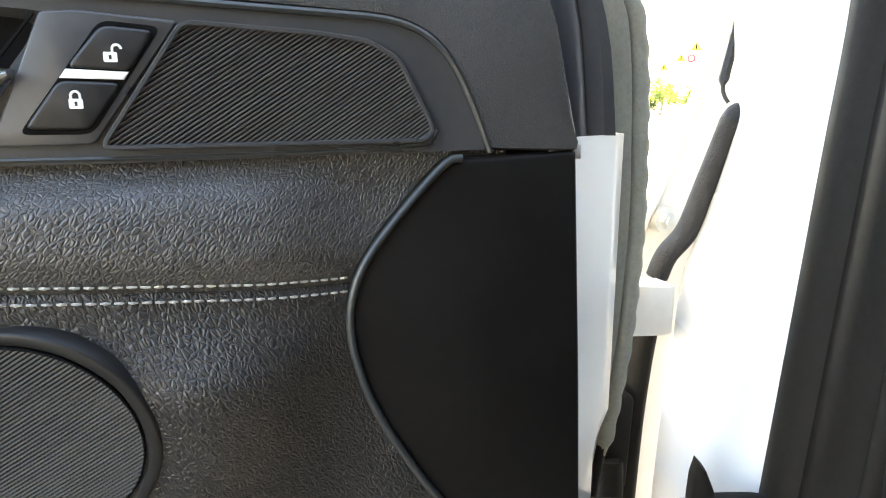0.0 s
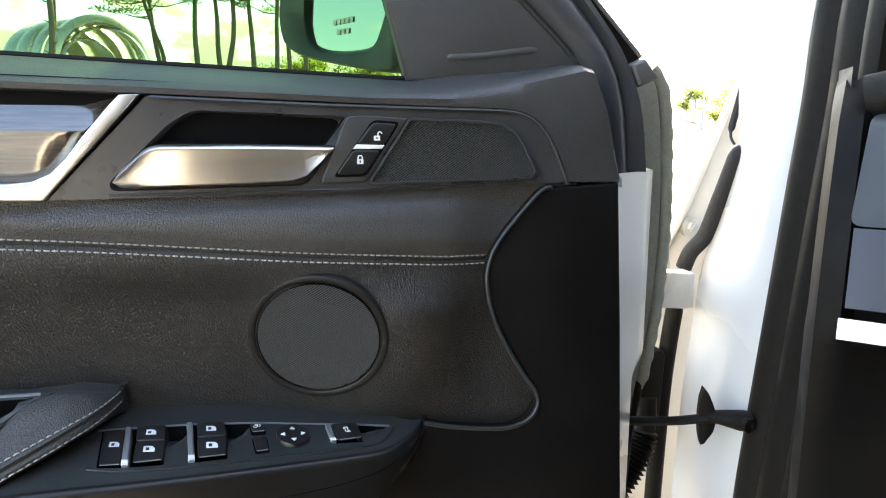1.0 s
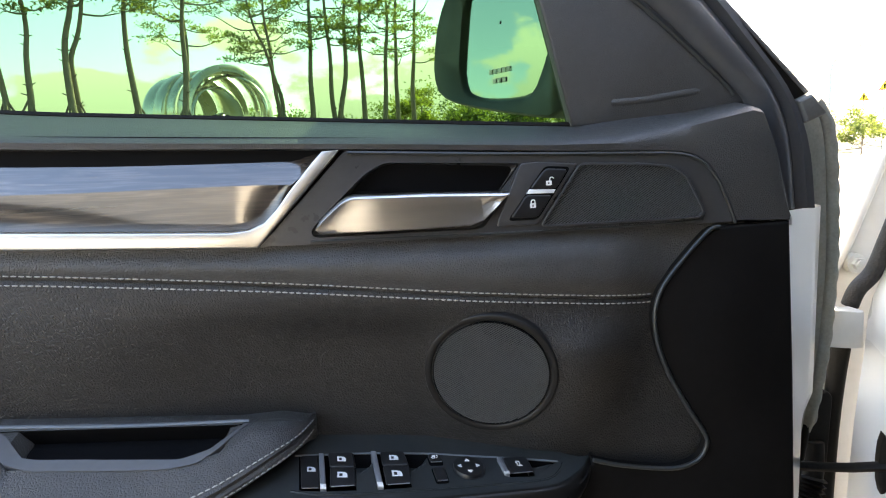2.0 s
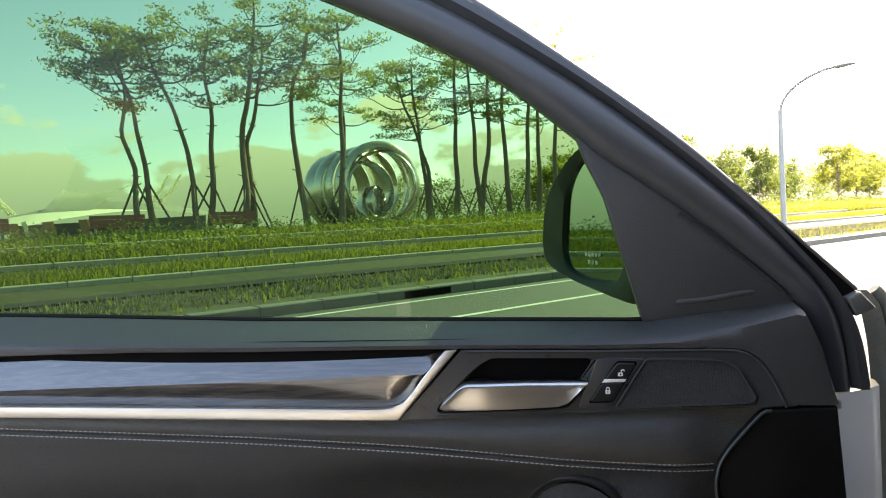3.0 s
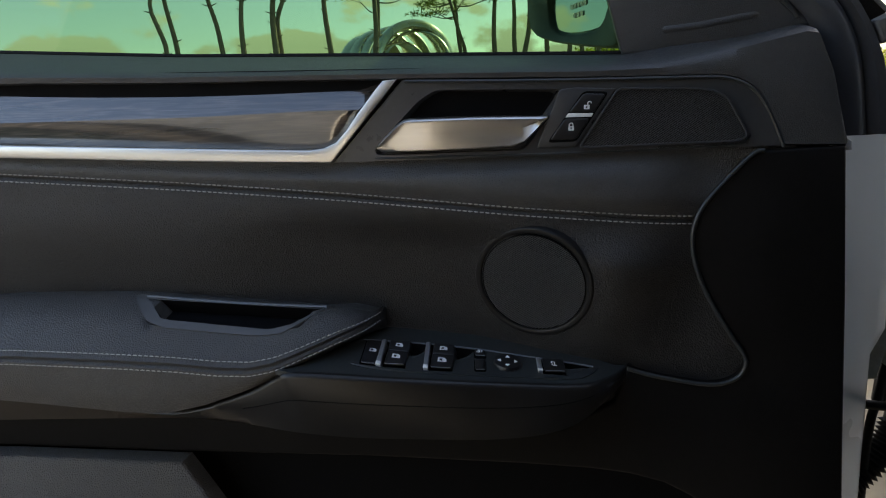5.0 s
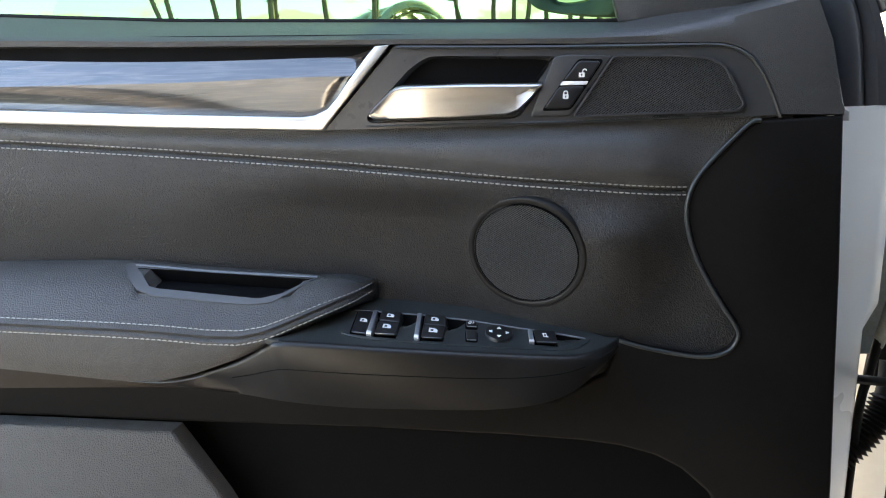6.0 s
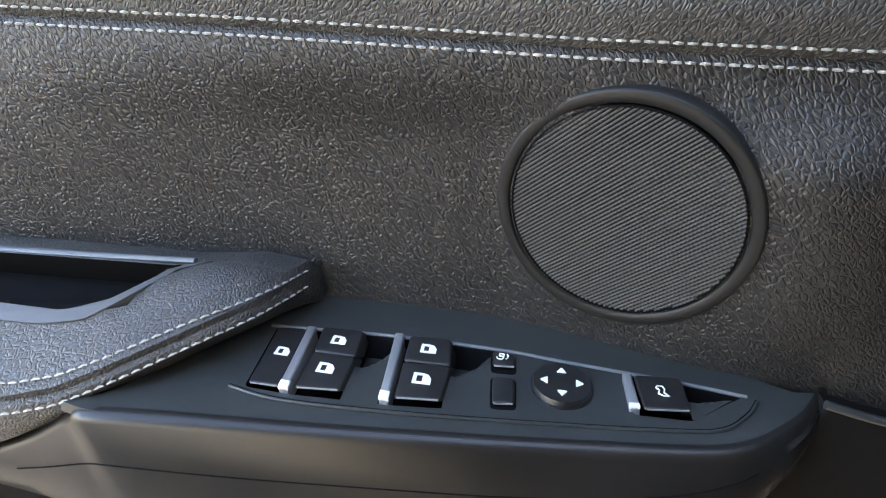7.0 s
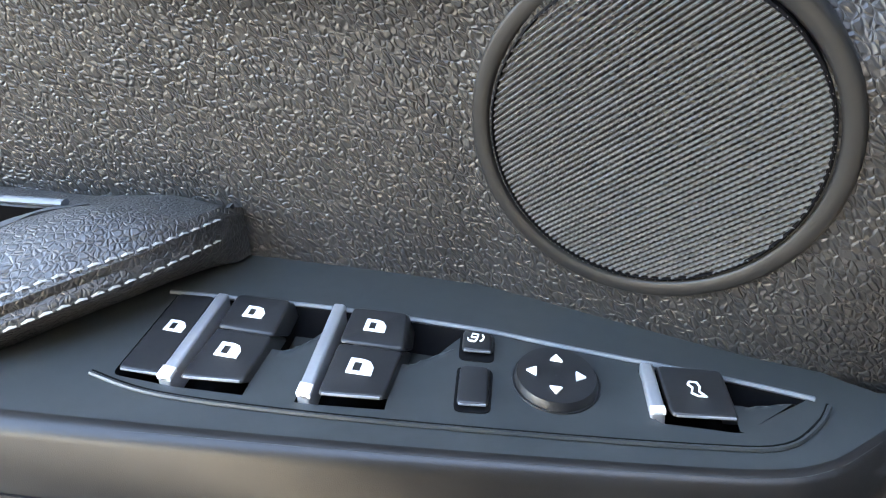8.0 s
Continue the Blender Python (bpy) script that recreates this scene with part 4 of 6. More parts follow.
def bar(quad, parent):
    ring = rounded(quad, 0.0012, 3)
    b = part("divider_bar", plate(ring, on_pod(0.0035), 0.010, bevel=0.0012, segments=3), M_BAR, parent, "satin grey divider bar")
    q = [Vector(p) for p in quad]
    e = [q[0].lerp(q[3], 0.90), q[1].lerp(q[2], 0.90), q[2], q[3]]
    part("white_bar_tip", plate([tuple(p) for p in e], on_pod(0.0037), 0.002, bevel=0.0004), M_ICON, b, "white marker at the bar's tip")


k1 = rocker("window_lock_key", [(-0.1915, -0.0050), (-0.1750, -0.0030), (-0.1695, -0.0522), (-0.1855, -0.0535)], 0.0022, pod)
bar([(-0.1745, -0.0018), (-0.1695, -0.0012), (-0.1632, -0.0545), (-0.1686, -0.0545)], pod)
window_print(-0.1790, -0.0262, 0.0078, 0.06, k1, 0.0022)
k2 = rocker("rear_window_key", [(-0.1655, -0.0010), (-0.1420, 0.0010), (-0.1388, -0.0222), (-0.1622, -0.0236)], 0.0045, pod, lip=False)
window_print(-0.1520, -0.0118, 0.0082, 0.06, k2, 0.0045)
k3 = rocker("rear_window_key", [(-0.1621, -0.0244), (-0.1388, -0.0230), (-0.1374, -0.0497), (-0.1601, -0.0535)], 0.0045, pod)
window_print(-0.1500, -0.0362, 0.0090, 0.06, k3, 0.0045)
bar([(-0.1250, 0.0058), (-0.1198, 0.0062), (-0.1126, -0.0488), (-0.1178, -0.0488)], pod)
k4 = rocker("front_window_key", [(-0.1158, 0.0045), (-0.0930, 0.0068), (-0.0882, -0.0160), (-0.1134, -0.0183)], 0.0045, pod, lip=False)
window_print(-0.1026, -0.0060, 0.0085, 0.08, k4, 0.0045)
k5 = rocker("front_window_key", [(-0.1134, -0.0192), (-0.0880, -0.0170), (-0.0875, -0.0436), (-0.1102, -0.0476)], 0.0045, pod)
window_print(-0.1000, -0.0310, 0.0095, 0.08, k5, 0.0045)
# flat near-black plates painted in for the shaded gaps round two keys
part("key_gap_shade", plate(well_fold, on_pod(0.0004), 0.002), M_DARK, pod)
part("key_gap_shade", plate(well_sq, on_pod(0.0004), 0.002), M_DARK, pod)
k6 = rocker("mirror_fold_key", [(-0.0692, 0.0045), (-0.0572, 0.0045), (-0.0556, -0.0066), (-0.0672, -0.0084)], 0.0036, pod)
fold = tube([on_pod(0.0039)(-0.0660 + a, -0.0020 + b) for a, b in ((0.0, 0.0002), (0.0006, -0.0012), (0.0030, -0.0012), (0.0036, 0.0004), (0.0036, 0.0034), (0.0012, 0.0034), (0.0012, 0.0014), (0.0034, 0.0014))], 0.00042, 5)
join(fold, tube([on_pod(0.0039)(-0.0660 + a, -0.0020 + b) for a, b in ((0.0050, -0.0004), (0.0058, 0.0006), (0.0060, 0.0024), (0.0052, 0.0038))], 0.00042, 5))
part("mirror_print", fold, M_ICON, k6, "white printed folding mirror sign")
rocker("mirror_side_key", [(-0.0660, -0.0165), (-0.0552, -0.0150), (-0.0524, -0.0350), (-0.0630, -0.0372)], 0.0032, pod)
knob_c, knob_r = (-0.0306, -0.0122), 0.0152
rows = [[on_pod(h)(knob_c[0] + r * math.cos(t), knob_c[1] + r * 1.06 * math.sin(t)) for t in (2 * math.pi * k / 40 for k in range(40))] for r, h in ((0.0165, -0.001), (0.0163, 0.0006), (0.0155, 0.0003), (0.0152, 0.0018), (0.0146, 0.0032), (0.0120, 0.0032), (0.0060, 0.0027), (0.0004, 0.0025))]
kn = part("mirror_knob", loft(rows, close=True), M_SWITCH, pod, "round black mirror adjusting knob")
for ang in (0, 90, 180, 270):
    c, s = math.cos(radians(ang + 5)), math.sin(radians(ang + 5))
    tri = [(knob_c[0] + c * 0.0112, knob_c[1] + s * 0.0112), (knob_c[0] + c * 0.0072 - s * 0.0026, knob_c[1] + s * 0.0072 + c * 0.0026), (knob_c[0] + c * 0.0072 + s * 0.0026, knob_c[1] + s * 0.0072 - c * 0.0026)]
    part("arrow_print", plate(rounded(tri, 0.0006, 2), on_pod(0.0036), 0.0006), M_ICON, kn, "white printed arrow", smooth=False)
bar([(-0.0005, 0.0042), (0.0045, 0.0046), (0.0082, -0.0208), (0.0030, -0.0222)], pod)
k7 = rocker("tailgate_key", [(0.0056, 0.0030), (0.0292, 0.0068), (0.0328, -0.0182), (0.0101, -0.0230)], 0.0045, pod)
part("tailgate_print", tube([on_pod(0.0048)(0.0185 + a, -0.0075 + b) for a, b in ((-0.0016, 0.0030), (0.0010, 0.0034), (0.0020, 0.0010), (0.0016, -0.0016), (0.0040, -0.0036), (0.0010, -0.0040), (-0.0012, -0.0030), (-0.0006, 0.0), (-0.0022, 0.0014), (-0.0016, 0.0030))], 0.00045, 5), M_ICON, k7, "white printed open tailgate sign")

# shell, window and frame
part("door_shell", plate([(-0.855, 1.075), (0.372, 1.00), (0.372, 0.36), (-0.80, 0.36)], on_door(0.115), 0.03), M_WHITE, door, "white painted outer door skin")
rows = []
for z in (0.982, 0.976, 0.90, 0.80, 0.765, 0.735, 0.69, 0.55, 0.37):
    g = 0.0 if z > 0.76 else -0.013
    rows.append([on_door(0.012)(0.3065 + table([(0.37, 0.024), (0.573, 0.0225), (0.681, 0.0165), (0.82, 0.009), (0.98, 0.0)])(z), z), on_door(0.028)(0.325 + table([(0.37, 0.018), (0.7, 0.010), (0.98, 0.0)])(z), z), on_door(0.050)(0.368 + g * 0.4, z), on_door(0.062)(0.383 + g, z), on_door(0.088)(0.391 + g, z), on_door(0.12)(0.391 + g, z)])
part("door_edge", loft(rows), M_WHITE, door, "white painted front edge of the door")
part("edge_cap", plate([(0.305, 0.9690), (0.3145, 0.9690), (0.3145, 0.9780), (0.307, 0.9820)], on_door(0.006), 0.02, bevel=0.002), M_PRIMER, door)
seal_path = curve([(0.404, 0.134, 1.098), (0.420, 0.134, 1.075), (0.428, 0.134, 1.03), (0.432, 0.134, 0.97), (0.434, 0.134, 0.92), (0.433, 0.134, 0.87), (0.428, 0.132, 0.81), (0.420, 0.131, 0.755), (0.408, 0.130, 0.69)], 60)
part("edge_seal", tube(seal_path, [0.0086 + 0.0008 * math.sin(k * 1.7) for k in range(58)] + [0.006, 0.005, 0.003], 12, up=(0, 1, 0)), M_GREYRUB, door, "dusty grey rubber seal on the door edge")
rows = []
for p in seal_path:
    rows.append([p + Vector(q) for q in ((-0.040, -0.012, 0), (-0.012, -0.008, 0), (-0.006, 0.004, 0), (-0.030, 0.010, 0))])
part("seal_carrier", loft(rows, close=True, caps=True), M_GREYRUB, door, "grey band that carries the door seal")
part("lower_edge_seal", tube(curve([(0.412, 0.130, 0.72), (0.402, 0.130, 0.66), (0.394, 0.128, 0.60), (0.390, 0.128, 0.37)], 30), 0.0055, 8, up=(0, 1, 0)), M_RUBBER, door, "thin black rubber seal on the door edge")

glass_top = [(-1.030, 1.660), (-0.960, 1.686), (-0.885, 1.680), (-0.755, 1.660), (-0.626, 1.631), (-0.500, 1.592), (-0.377, 1.549), (-0.257, 1.495), (-0.140, 1.435), (-0.065, 1.386), (0.019, 1.315), (0.045, 1.290)]
ridge = [(-1.075, 1.735), (-0.98, 1.763), (-0.85, 1.757), (-0.72, 1.730), (-0.578, 1.679), (-0.453, 1.637), (-0.292, 1.569), (-0.137, 1.489), (0.011, 1.392), (0.117, 1.309), (0.218, 1.218), (0.278, 1.153), (0.314, 1.108), (0.334, 1.060), (0.344, 0.982)]
outer = [(-1.095, 1.770), (-0.98, 1.800), (-0.82, 1.788), (-0.64, 1.745), (-0.437, 1.672), (-0.294, 1.610), (-0.136, 1.528), (0.014, 1.421), (0.156, 1.307), (0.256, 1.209), (0.293, 1.165), (0.340, 1.106), (0.366, 1.047), (0.376, 0.981)]
sail_in = [(0.019, 1.315), (0.045, 1.290), (0.12, 1.235), (0.19, 1.180), (0.245, 1.130), (0.276, 1.099), (0.296, 1.050), (0.306, 0.982)]
NI = 90
inner = curve([(a, b, 0) for a, b in glass_top[:-1] + sail_in[1:]], NI)
rid = curve([(a, b, 0) for a, b in ridge], NI)
out_c = curve([(a, b, 0) for a, b in outer], NI)
rows = []
for p, q, o in zip(inner, rid, out_c):
    m1, m2 = p.lerp(q, 0.5), q.lerp(o, 0.5)
    def at(v, off):
        return Vector((v.x, door_y(v.x) + off, v.y))
    rows.append([at(p, 0.075), at(p, 0.050), at(p.lerp(q, 0.12), 0.040), at(p.lerp(q, 0.40), 0.033), at(p.lerp(q, 0.72), 0.036), at(p.lerp(q, 0.94), 0.046), at(q, 0.054), at(q.lerp(o, 0.10), 0.052), at(q.lerp(o, 0.30), 0.042), at(q.lerp(o, 0.62), 0.044), at(q.lerp(o, 0.74), 0.060), at(q.lerp(o, 0.9), 0.062), at(o, 0.070), at(o, 0.12)])
part("window_frame", loft(rows), M_FRAME, door, "black ridged window frame")
part("frame_seal", tube([Vector((o.x - 0.006, door_y(o.x) + 0.100, o.y - 0.006)) for o in out_c], 0.014, 8), M_RUBBER, door, "black rubber seal round the window frame")
rear_in = curve([(-1.030, 1.660, 0), (-0.985, 1.50, 0), (-0.93, 1.345, 0), (-0.885, 1.255, 0), (-0.815, 1.128, 0)], 20)
rear_out = curve([(-1.095, 1.77, 0), (-1.07, 1.52, 0), (-1.01, 1.33, 0), (-0.955, 1.21, 0), (-0.885, 1.09, 0)], 20)
rows = [[Vector((a.x, door_y(a.x) + 0.07, a.y)), Vector((a.x, door_y(a.x) + 0.048, a.y)), Vector((a.x * 0.8 + b.x * 0.2, door_y(a.x) + 0.036, a.y * 0.8 + b.y * 0.2)), Vector((b.x, door_y(b.x) + 0.036, b.y)), Vector((b.x - 0.01, door_y(b.x) + 0.08, b.y))] for a, b in zip(rear_in, rear_out)]
part("rear_window_post", loft(rows), M_PANEL, door, "black rear post of the window frame")
part("rear_trim_end", plate([(-0.838, 1.128), (-0.885, 1.10), (-0.862, 1.02), (-0.845, 0.99), (-0.838, 1.0)], on_door(0.004), 0.05), M_SOFT, door)
rows = []
for z, x in ((1.02, -0.853), (0.99, -0.842), (0.90, -0.812), (0.82, -0.805), (0.7, -0.80), (0.5, -0.79), (0.37, -0.78)):
    rows.append([Vector((x + 0.012, door_y(x) + 0.016, z)), Vector((x - 0.008, door_y(x) + 0.010, z)), Vector((x - 0.028, door_y(x) + 0.02, z)), Vector((x - 0.032, door_y(x) + 0.06, z)), Vector((x - 0.032, door_y(x) + 0.12, z))])
part("rear_door_edge", loft(rows), M_WHITE, door, "white painted rear edge of the door")
part("rear_edge_trim", tube([Vector((x + 0.012, door_y(x) + 0.010, z)) for z, x in ((1.06, -0.842), (1.0, -0.842), (0.90, -0.815), (0.82, -0.808), (0.7, -0.80), (0.5, -0.79), (0.37, -0.78))], 0.010, 6), M_SOFT, door)

pane_out = [(p.x, p.y) for p in curve([(a, b, 0) for a, b in glass_top], 50)] + [(0.062, 1.236), (0.105, 1.07), (-0.40, 1.085), (-0.80, 1.112), (-0.85, 1.13)] + [(p.x - 0.02, p.y) for p in reversed(rear_in)][1:-1]
pane = part("window_pane", plate(pane_out, on_door(0.062), 0.004), M_GLASS, door, "green-tinted side window glass", smooth=False)
part("belt_seal", tube([Vector((x, door_y(x) + 0.056, win_z(x) + 0.001)) for x in [-0.83 + 0.93 * i / 40 for i in range(41)]], 0.0035, 6), M_RUBBER, door, "black rubber strip along the glass")

# front corner of the outer window trim
part("trim_cap", plate(rounded([(0.340, 1.096), (0.357, 1.104), (0.376, 1.082), (0.351, 1.072)], 0.003), on_door(0.045), 0.028, bevel=0.004), M_CAP, door, "grey plastic end cap of the window trim")
part("trim_wedge", plate([(0.205, 1.247), (0.213, 1.245), (0.357, 1.104), (0.341, 1.096), (0.314, 1.128), (0.276, 1.173)], on_door(0.058), 0.050), M_RUBBER, door, "black wedge in the trim corner")
part("trim_edge", tube(curve([on_door(0.056)(a, b) for a, b in ((0.213, 1.246), (0.265, 1.196), (0.320, 1.142), (0.357, 1.105))], 20), 0.0022, 6), M_CAP, door, "grey outer edge of the window trim")

# mirror triangle
sail = [(0.019, 1.318), (0.030, 1.285), (0.052, 1.236), (0.094, 1.076), (0.143, 1.079), (0.213, 1.084), (0.285, 1.094), (0.276, 1.104), (0.245, 1.134), (0.19, 1.184), (0.12, 1.239), (0.045, 1.294)]
sl = part("mirror_triangle", plate(sail, on_door(0.046), 0.02, bevel=0.003), M_SOFT, door, "black plastic mirror triangle")
part("triangle_ridge", tube(curve([on_door(0.046)(a, b) for a, b in ((0.142, 1.212), (0.175, 1.188), (0.22, 1.150), (0.262, 1.112), (0.268, 1.104))], 24), 0.0026, 6), M_PLASTIC, sl)
part("triangle_swage", tube(curve([on_door(0.0495)(a, b) for a, b in ((0.128, 1.0985), (0.17, 1.101), (0.215, 1.107), (0.24, 1.109))], 24), [0.0008, 0.0025] + [0.0052] * 20 + [0.004, 0.002, 0.0008], 10), M_SOFT, sl)

# wing mirror, outside the glass
mc, mw, mn = Vector((0.046, 0.235, 1.213)), Vector((0.45, -0.893, 0)).normalized(), Vector((-0.893, -0.45, 0.03)).normalized()
mu = mn.cross(mw).normalized()
if mu.z < 0:
    mu = -mu


CASE = [(0.0, 0.34), (0.03, 0.54), (0.12, 0.71), (0.32, 0.875), (0.56, 0.975), (0.75, 1.0), (0.88, 0.93), (0.95, 0.72), (0.99, 0.42), (1.0, 0.10), (0.93, 0.015), (0.80, 0.015), (0.29, 0.11), (0.05, 0.20)]
PANE = [(0.235, 0.30), (0.25, 0.46), (0.29, 0.675), (0.42, 0.825), (0.66, 0.90), (0.80, 0.90), (0.87, 0.78), (0.89, 0.60), (0.87, 0.38), (0.80, 0.20), (0.72, 0.125), (0.44, 0.135), (0.28, 0.19)]


def mirror_ring(ring, s, back):
    """An outline of the mirror, given in shares of its width and height, drawn in towards its middle by s."""
    loop = curve([(a, b, 0) for a, b in ring + ring[:1]], 48)[:-1]
    return [mc + mw * ((p.x - 0.52) * s + 0.02) * 0.285 + mu * ((p.y - 0.5) * s) * 0.250 - mn * back for p in loop]


wing = part("wing_mirror", loft([mirror_ring(PANE, 1.0, 0.012), mirror_ring(PANE, 1.02, 0.002), mirror_ring(PANE, 1.05, -0.001), mirror_ring(CASE, 0.975, -0.004), mirror_ring(CASE, 1.0, 0.0), mirror_ring(CASE, 1.0, 0.03), mirror_ring(CASE, 0.92, 0.075), mirror_ring(CASE, 0.70, 0.11), mirror_ring(CASE, 0.3, 0.125), mirror_ring(CASE, 0.01, 0.127)], close=True), M_CASE, door, "black wing mirror housing")
part("mirror_pane", loft([mirror_ring(PANE, 1.01, 0.0065), mirror_ring(PANE, 0.99, 0.006), mirror_ring(PANE, 0.02, 0.006)], close=True), M_MIRROR, wing, "mirror glass", smooth=False)
part("mirror_arm", tube([mc + mw * 0.08 - mu * 0.085 - mn * 0.04, Vector((0.12, 0.15, 1.112)), Vector((0.14, 0.112, 1.105))], 0.024, 10), M_CASE, wing)
# bars of small print on the mirror
for k, (w, n) in enumerate(((0.046, 5), (0.030, 3))):
    for j in range(n):
        a = 0.005 + w * (j - (n - 1) / 2) / n * 1.0
        b = -0.058 - 0.012 * k
        q = [mc + mw * (a + da) + mu * (b + db) - mn * 0.0046 for da, db in ((-0.0035, -0.003), (0.0035, -0.003), (0.0035, 0.003), (-0.0035, 0.003))]
        bm = bmesh.new()
        bm.faces.new([bm.verts.new(p) for p in q])
        part("print_bar", bm, M_ICON, wing, smooth=False)

part("lock_pin", join(tube([(-0.797, -0.028, 1.108), (-0.797, -0.028, 1.142), (-0.797, -0.028, 1.145)], [0.0045, 0.0045, 0.003], 12), tube([(-0.797, -0.028, 1.108), (-0.797, -0.028, 1.1175)], [0.013, 0.011], 16)), M_PLASTIC, door, "black lock pin")

# ---- car body by the hinge ----
body = thing("car", "white car body with door pillar, seals and dark cabin", "car", (0.6, 0.0, 0.3))

# door pillar, seen edge on, from its outer corner to the rubber seal
pil_l = curve([(0.575, 0.215, 1.34), (0.548, 0.205, 1.16), (0.533, 0.180, 1.06), (0.524, 0.165, 0.99), (0.512, 0.175, 0.90), (0.498, 0.185, 0.84), (0.481, 0.170, 0.78), (0.464, 0.160, 0.68), (0.455, 0.155, 0.55), (0.450, 0.155, 0.40)], 40)
pil_r = curve([(0.552, 0.045, 1.34), (0.526, 0.045, 1.16), (0.517, 0.042, 1.06), (0.506, 0.040, 0.97), (0.493, 0.038, 0.85), (0.477, 0.036, 0.70), (0.467, 0.035, 0.60), (0.452, 0.032, 0.40)], 40)
rows = [[p + Vector((0.05, 0.03, 0)), p + Vector((0.012, 0.008, 0)), p, p.lerp(q, 0.25) + Vector((-0.006, 0, 0)), p.lerp(q, 0.6) + Vector((-0.008, 0, 0)), q + Vector((-0.002, 0.01, 0)), q + Vector((0.02, -0.01, 0))] for p, q in zip(pil_l, pil_r)]
part("door_pillar", loft(rows), M_WHITE, body, "white painted door pillar")
rows = []
for p in pil_r:
    rows.append([p + Vector(q) for q in ((0.004, 0.006, 0), (-0.008, 0.000, 0), (-0.014, -0.012, 0), (-0.012, -0.026, 0), (-0.006, -0.034, 0), (-0.010, -0.042, 0), (-0.022, -0.052, 0), (-0.028, -0.068, 0), (-0.024, -0.082, 0), (-0.022, -0.090, 0), (-0.040, -0.104, 0), (-0.052, -0.122, 0), (-0.050, -0.135, 0), (-0.02, -0.14, 0))])
part("opening_seal", loft(rows), M_RUBBER, body, "black rubber door opening seal")

# inner fender with its bolt, foam strip and hinge
fend = [(0.385, 0.40), (0.385, 0.78), (0.420, 0.815), (0.460, 0.845), (0.489, 0.890), (0.520, 0.955), (0.547, 1.018), (0.567, 1.063), (0.587, 1.111), (0.63, 1.22), (0.66, 1.22), (0.66, 0.40)]
part("fender_flange", plate(fend, lambda a, b, d: Vector((a, 0.240 + 0.1 * (a - 0.5) + d, b)), 0.006, bevel=0.002), M_PRIMER, body, "pale inner edge of the front fender")
part("fender_lip", tube(curve([(0.461, 0.233, 0.848), (0.489, 0.236, 0.890), (0.520, 0.240, 0.955), (0.567, 0.245, 1.063), (0.63, 0.253, 1.22)], 30), 0.006, 8), M_PRIMER, body)
part("foam_strip", tube(curve([(0.480, 0.200, 0.835), (0.486, 0.195, 0.858), (0.502, 0.188, 0.882), (0.511, 0.178, 0.925), (0.518, 0.168, 0.965), (0.522, 0.160, 0.993), (0.527, 0.160, 1.000)], 40), [0.011] * 38 + [0.010, 0.009, 0.007], 10, up=(0, 1, 0)), M_FOAM, body, "black foam sealing strip")
part("upper_seam", tube(curve([(0.532, 0.180, 1.005), (0.528, 0.185, 1.020), (0.540, 0.190, 1.06), (0.556, 0.195, 1.115)], 20), [0.002] * 4 + [0.005] * 14 + [0.004, 0.003, 0.001], 6, up=(0, 1, 0)), M_FOAM, body)
bolt_c = Vector((0.507, 0.226, 0.886))
part("fender_bolt", join(join(tube([bolt_c + Vector((0, 0.012, 0)), bolt_c], 0.0135, 20, up=(0, 0, 1)), tube([bolt_c, bolt_c + Vector((0, -0.006, 0))], 0.0085, 6)), tube([bolt_c + Vector((0, -0.006, 0)), bolt_c + Vector((0, -0.009, 0))], 0.005, 12)), M_STEEL, body, "hexagon bolt with washer")


def hinge(z, parent):
    blk = [(0.400, z - 0.000), (0.462, z - 0.012), (0.474, z - 0.012), (0.474, z + 0.036), (0.464, z + 0.036), (0.400, z + 0.048)]
    h = part("door_hinge", plate(rounded(blk, 0.0015), lambda a, b, d: Vector((a, 0.150 + 0.3 * (a - 0.43) + d, b)), 0.03, bevel=0.0015), M_PRIMER, parent, "white painted door hinge")
    part("hinge_barrel", tube([(0.405, 0.156, z + 0.004), (0.405, 0.156, z + 0.05)], 0.011, 12), M_PRIMER, h)
    part("hinge_gusset", plate([(0.412, z + 0.028), (0.452, z + 0.034), (0.448, z + 0.060), (0.432, z + 0.076), (0.420, z + 0.060)], lambda a, b, d: Vector((a, 0.185 + d, b)), 0.02, bevel=0.004), M_PRIMER, h)


hinge(0.800, body)

# check strap, with its striker plate and cable bellows
strap = part("check_strap", tube(curve([(0.352, 0.116, 0.660), (0.375, 0.096, 0.666), (0.395, 0.070, 0.676), (0.420, 0.048, 0.686), (0.440, 0.034, 0.688)], 20), 0.0072, 8, flat=0.8), M_RUBBER, body, "black door check strap")
fin = [(0.0, 0.038), (0.006, 0.031), (0.013, 0.014), (0.016, 0.0), (0.013, -0.016), (0.004, -0.032), (0.0, -0.034), (-0.003, -0.020), (-0.004, 0.004), (-0.003, 0.024)]
part("strap_stop", plate(fin, lambda a, b, d: Vector((0.416 + a * 0.9 + d * 0.4, 0.046 - a * 0.5 + d, 0.686 + b)), 0.014, bevel=0.003), M_RUBBER, strap, "black rubber stop")
part("strap_bracket", join(tube([(0.424, 0.046, 0.690), (0.438, 0.034, 0.691), (0.452, 0.026, 0.690), (0.462, 0.022, 0.689)], [0.008, 0.012, 0.015, 0.015], 10, flat=0.8), tube([(0.450, 0.020, 0.690), (0.452, 0.009, 0.690)], 0.0085, 12)), M_RUBBER, strap, "black strap bracket with its pivot")
rows = []
